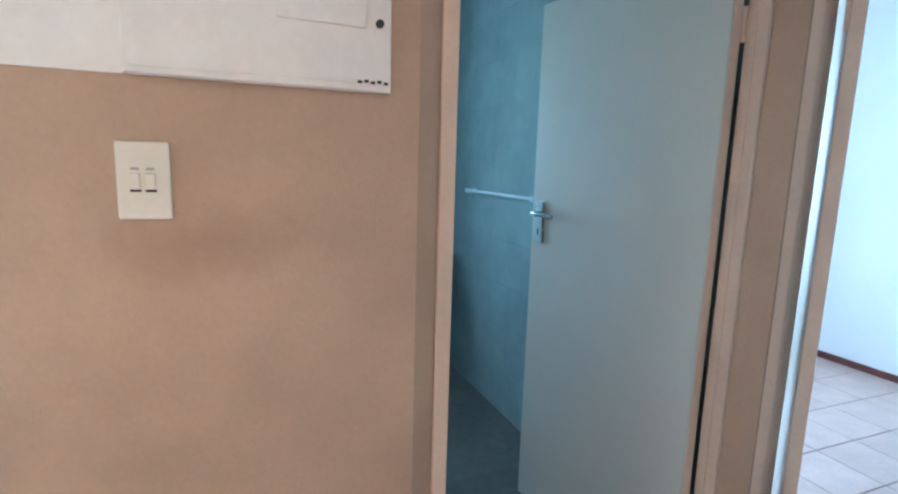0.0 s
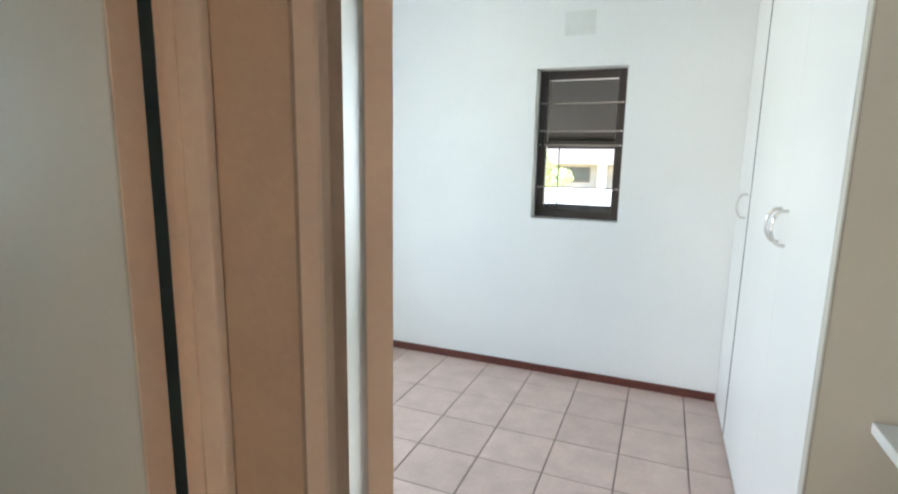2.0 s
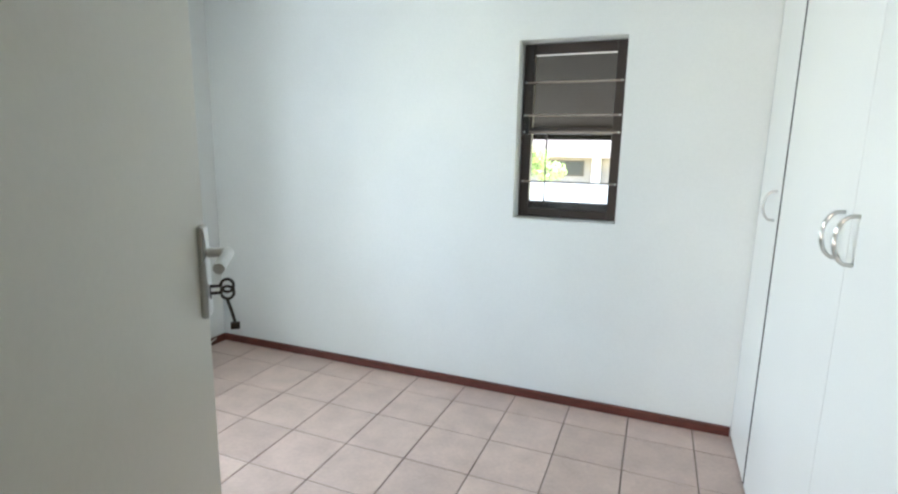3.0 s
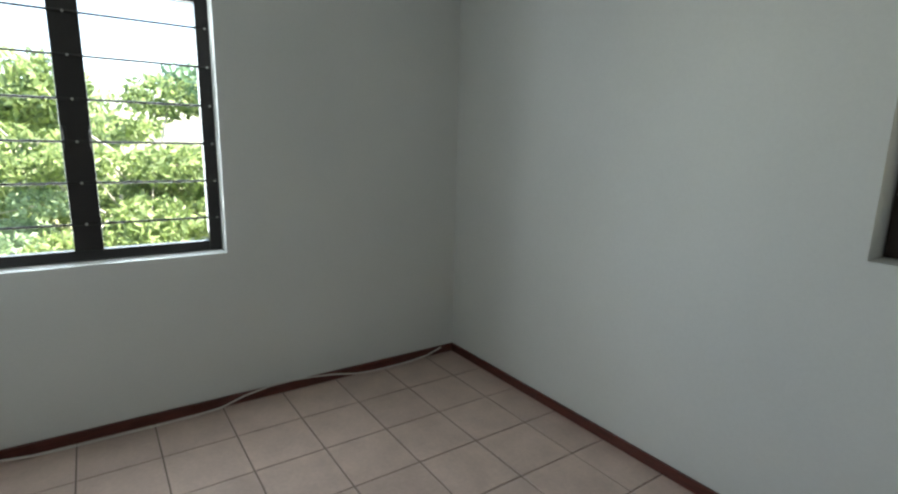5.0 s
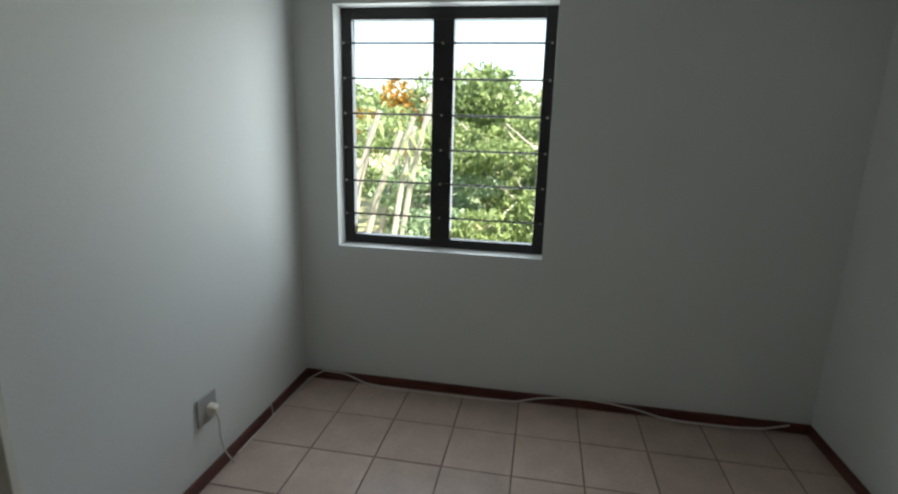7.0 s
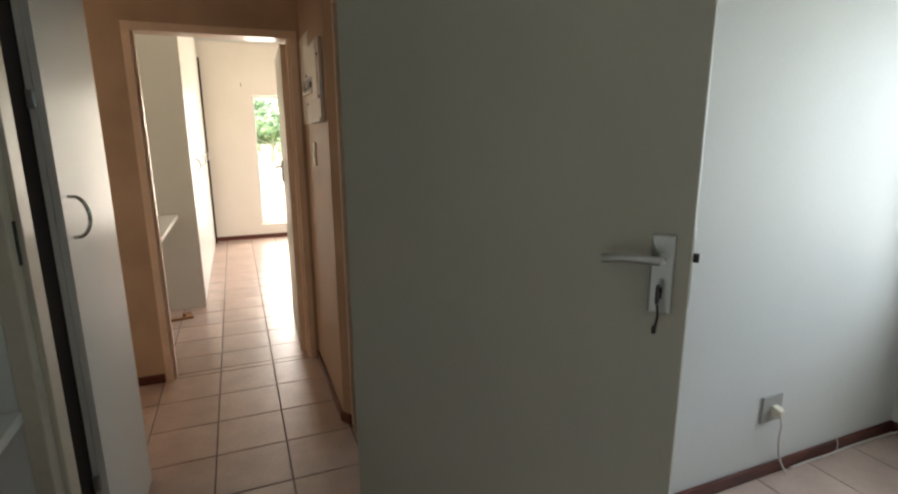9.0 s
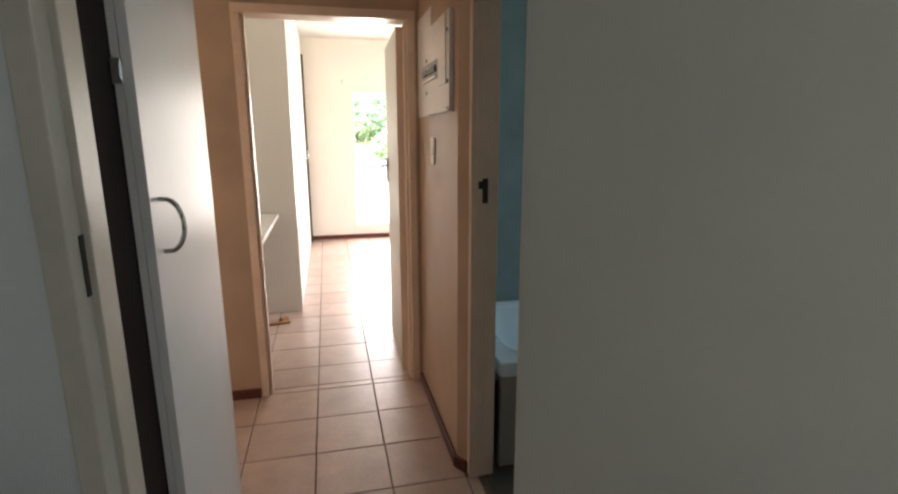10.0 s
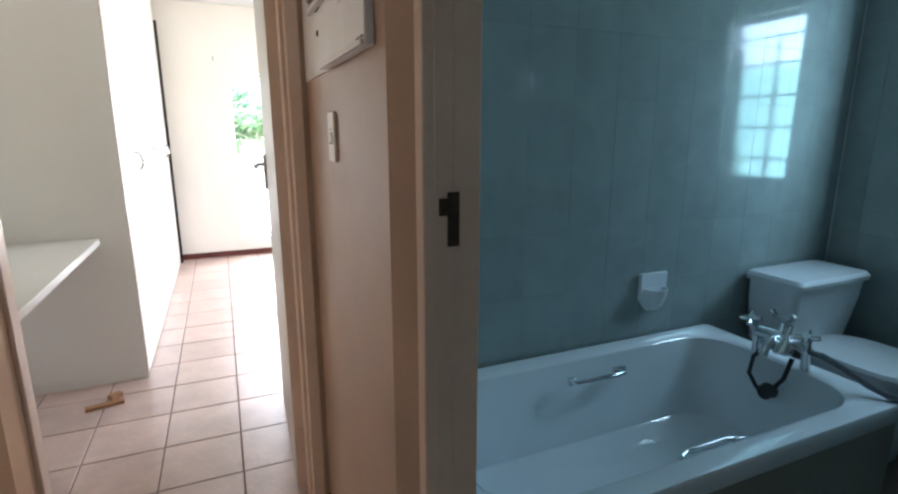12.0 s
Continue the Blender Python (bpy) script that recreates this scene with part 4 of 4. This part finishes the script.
def tree(x, y, h, spread, count, size, seed, mat, label, base=-0.3, low=0.35):
    rng = random.Random(seed)
    t = thing("tree", pose(x, y, base), label, "tree", "garden trees")
    bm = bmesh.new()
    top = Vector((rng.uniform(-0.3, 0.3), rng.uniform(-0.3, 0.3), h * 0.62))
    add_rod(bm, (0, 0, 0), top, h * 0.022, 10, h * 0.012)
    blobs = []
    for k in range(9):
        a, rr = k * 2.4 + rng.random(), spread * rng.uniform(0.25, 0.8)
        tip = Vector((rr * math.cos(a), rr * math.sin(a), h * rng.uniform(low, 0.92)))
        add_rod(bm, top * rng.uniform(0.45, 0.95), tip, h * 0.008, 7, h * 0.003)
        blobs.append((tuple(tip), (spread * rng.uniform(0.3, 0.5), spread * rng.uniform(0.3, 0.5), h * rng.uniform(0.10, 0.17))))
    part("trunk", bm, BARK, t)
    me = leaf_cloud(count, blobs, size, seed)
    me.materials.append(mat)
    crown = new("crown", me)
    crown.parent = t
    return t


tree(-8.0, 3.1, 2.6, 1.4, 9000, 0.062, 1, LEAF, "dense bushy garden tree with bright green leaves", low=0.10)
tree(-9.2, 5.2, 3.1, 1.9, 8000, 0.075, 2, LEAF2, "dense dark green garden tree", low=0.12)
tree(-7.3, 2.7, 1.55, 1.0, 6000, 0.05, 21, LEAF, "low dense green garden shrub by the window", low=0.08)
tree(-7.6, 1.3, 1.2, 1.0, 3500, 0.05, 22, LEAF4, "low pale green garden shrub", low=0.08)
tree(-9.6, 1.9, 2.5, 1.2, 3800, 0.07, 3, LEAF, "loose bright green garden tree", low=0.10)
tree(-8.8, 0.6, 2.0, 1.2, 2600, 0.06, 4, LEAF, "low green garden shrub", low=0.10)
tree(-10.2, 0.0, 2.5, 0.9, 1300, 0.07, 5, LEAF3, "garden shrub with yellow and orange leaves", low=0.50)
tree(-13.0, -1.6, 2.7, 2.2, 4500, 0.10, 6, LEAF, "pale green garden tree farther off", low=0.08)
tree(-14.0, 2.4, 2.6, 2.6, 5000, 0.10, 12, LEAF, "wide green hedge tree farther off", low=0.06)
tree(-13.0, 7.5, 4.2, 2.8, 6000, 0.11, 7, LEAF2, "green garden tree farther off", low=0.06)
tree(-14.0, -6.0, 2.8, 2.6, 5000, 0.11, 13, LEAF, "broad green hedge tree farther off", low=0.06)
tree(-0.6, -14.0, 2.9, 1.8, 7000, 0.10, 8, LEAF4, "round green tree beyond the parapet", low=0.42)
tree(-4.2, 20.0, 2.6, 1.3, 2500, 0.10, 9, LEAF, "small green tree in front of the neighbouring house", base=-0.5, low=0.5)

rng = random.Random(11)
for k in range(6):
    x, y = -6.2 - rng.random() * 1.6, 0.1 + k * 0.2 + rng.random() * 0.2
    lean = rng.uniform(0.25, 0.6)
    hgt = rng.uniform(1.5, 2.4)
    stem = thing("garden_cane", pose(x, y, -0.3), "pale leaning garden cane with a few blades", "cane", "pale canes in the garden")
    part("stem", tube([(0, 0, 0), (0, lean * 0.4, hgt * 0.5), (0, lean, hgt)], 0.04, 7), BARK, stem)
    bm = bmesh.new()
    for j in range(9):
        a, l0 = rng.uniform(0, 6.28), rng.uniform(0.3, 0.6)
        p0 = Vector((0, lean, hgt)) - Vector((0, 0.02, 0.09)) * j
        p1 = p0 + Vector((math.cos(a) * l0 * 0.6, math.sin(a) * l0 * 0.6, 0.14))
        p2 = p0 + Vector((math.cos(a) * l0, math.sin(a) * l0, -0.05))
        w = Vector((-math.sin(a), math.cos(a), 0)) * 0.022
        va, vb, vc, vd, ve = [bm.verts.new(q) for q in (p0, p1 - w, p1 + w, p2, p1 - Vector((0, 0, 0.006)))]
        bm.faces.new((va, vb, ve, vc))
        bm.faces.new((vb, vd, vc, ve))
    part("blades", bm, LEAF, stem)


# ---- tiles, last ----
def tile_mesh(cache, w, h, mat, t=0.006, bv=0.0018):
    t, bv = (t, bv) if mat is TILE else (0.003, 0.0004)
    key = (round(w, 3), round(h, 3), mat.name)
    if key not in cache:
        a, b = w / 2, h / 2
        vs = [(-a, -b, 0), (a, -b, 0), (a, b, 0), (-a, b, 0), (-a, -b, t - bv), (a, -b, t - bv), (a, b, t - bv), (-a, b, t - bv),
              (-a + bv, -b + bv, t), (a - bv, -b + bv, t), (a - bv, b - bv, t), (-a + bv, b - bv, t)]
        fs = [(8, 9, 10, 11)] + [(k, (k + 1) % 4, (k + 1) % 4 + 4, k + 4) for k in range(4)] + [(k + 4, (k + 1) % 4 + 4, (k + 1) % 4 + 8, k + 8) for k in range(4)]
        me = bpy.data.meshes.new("tile")
        me.from_pydata(vs, [], fs)
        me.materials.append(mat)
        cache[key] = me
    return cache[key]


CACHE = {}


def lay(parent, to_world, u0, v0, u1, v1, pu, pv, ou, ov, joint, mat, name="tile", skip=None, wobble=0.0004):
    """Tiles on a plane: to_world(u, v) is the pose of a tile's middle. ou, ov: where a joint runs."""
    rng = random.Random(5)
    i = math.floor((u0 - ou) / pu)
    while ou + i * pu < u1 - 1e-4:
        j = math.floor((v0 - ov) / pv)
        while ov + j * pv < v1 - 1e-4:
            a, b = max(u0, ou + i * pu + joint / 2), min(u1, ou + (i + 1) * pu - joint / 2)
            c, d = max(v0, ov + j * pv + joint / 2), min(v1, ov + (j + 1) * pv - joint / 2)
            if b - a > 0.012 and d - c > 0.012 and not (skip and skip((a + b) / 2, (c + d) / 2)):
                ob = new(name, tile_mesh(CACHE, b - a, d - c, mat))
                ob.parent = parent
                ob.matrix_local = to_world((a + b) / 2, (c + d) / 2) @ pose(0, 0, rng.uniform(-wobble, wobble))
            j += 1
        i += 1


def flat(u, v):
    return pose(u, v, -0.006)


def floor_slab(name, x0, y0, x1, y1, label, mat=GROUT):
    return solo(name, box(x0, y0, -0.2, x1, y1, -0.0035), mat, label, "floor", "structure")


P, PX = 0.312, 0.318
bm = box(BX, SB - 0.02, -0.2, EX, NY, -0.0035)
add_box(bm, -0.10, SY0 + 0.072, -0.2, EX, SB - 0.02, -0.0035)
FL1 = solo("floor_bedroom", bm, GROUT, "pinkish beige ceramic floor tiles with dark joints", "floor", "structure")
lay(FL1, flat, WX + 0.005, 1.73, EX, NY - 0.005, PX, P, -0.016, 3.29, 0.006, TILE, skip=lambda u, v: u > 0.86 and v > 2.54)
lay(FL1, flat, -0.02, SY0 + 0.075, EX, 1.73, PX, P, -0.016, 3.29, 0.006, TILE, skip=lambda u, v: not 0.04 < u < 0.87)
FL2 = floor_slab("floor_hall", -0.128, MY0 + 0.06, 4.4, SY0 + 0.07, "pinkish beige ceramic hall tiles with dark joints")
lay(FL2, flat, -0.10, MY0 + 0.062, 2.6, SY0 + 0.07, PX, PX, 0.268, 0.005, 0.006, TILE, skip=lambda u, v: u > 0.87 and v > 0.75 or u < DBX and not 0.65 < v < 1.49)
floor_slab("floor_living", 1.541, -3.6, 4.4, MY0 + 0.058, "plain beige floor of the living area", TILE)
FL3 = floor_slab("floor_main", -2.6, MS, EX, MY0 + 0.058, "pinkish beige ceramic floor tiles of the main bedroom")
lay(FL3, flat, -1.5, MS + 0.002, EX, MY0 + 0.056, PX, PX, 0.268, 0.005, 0.006, TILE, skip=lambda u, v: u > 0.76 and v < -1.8)
FL4 = floor_slab("floor_bathroom", BX, BW, -0.13, NB, "dull grey bathroom floor tiles")
lay(FL4, flat, BX + 0.002, BW + 0.82, -0.13, NB - 0.004, 0.30, 0.30, -0.13, 1.5, 0.004, BFLOOR)

WS = bpy.data.objects["wall_bath_south"]
lay(WS, lambda u, v: pose(u, BW - 0.0078, v, 90, 0, 180), BX + 0.001, 0.30, -0.187, H - 0.01, 0.2, 0.25, -0.19, 0.5, 0.0007, BTILE, wobble=0.0002)
WB = wall("wall_bath_lining_west", "x", BX + 0.0005, BX + 0.002, BW, NB - 0.001, 0.0, H - 0.002, [(0.085, 0.54, 1.08, 2.04)], (BGROUT, BGROUT), "pale tiled bathroom wall lining")
lay(WB, lambda u, v: pose(BX + 0.0015, u, v, 90, 0, 90), BW + 0.008, 0.0, NB - 0.004, H - 0.01, 0.2, 0.25, 0.141, 0.14, 0.0007, BTILE, wobble=0.0002, skip=lambda u, v: 0.02 < u < 0.60 and 0.98 < v < 2.14)
WN = wall("wall_bath_lining_north", "y", NB - 0.0025, NB - 0.0005, BX + 0.01, -0.187, 0.0, H - 0.002, (), (BGROUT, BGROUT), "pale tiled bathroom wall lining")
lay(WN, lambda u, v: pose(u, NB - 0.002, v, 90, 0, 0), BX + 0.012, 0.0, -0.19, H - 0.01, 0.2, 0.25, -0.148, 0.0, 0.0007, BTILE, wobble=0.0002)
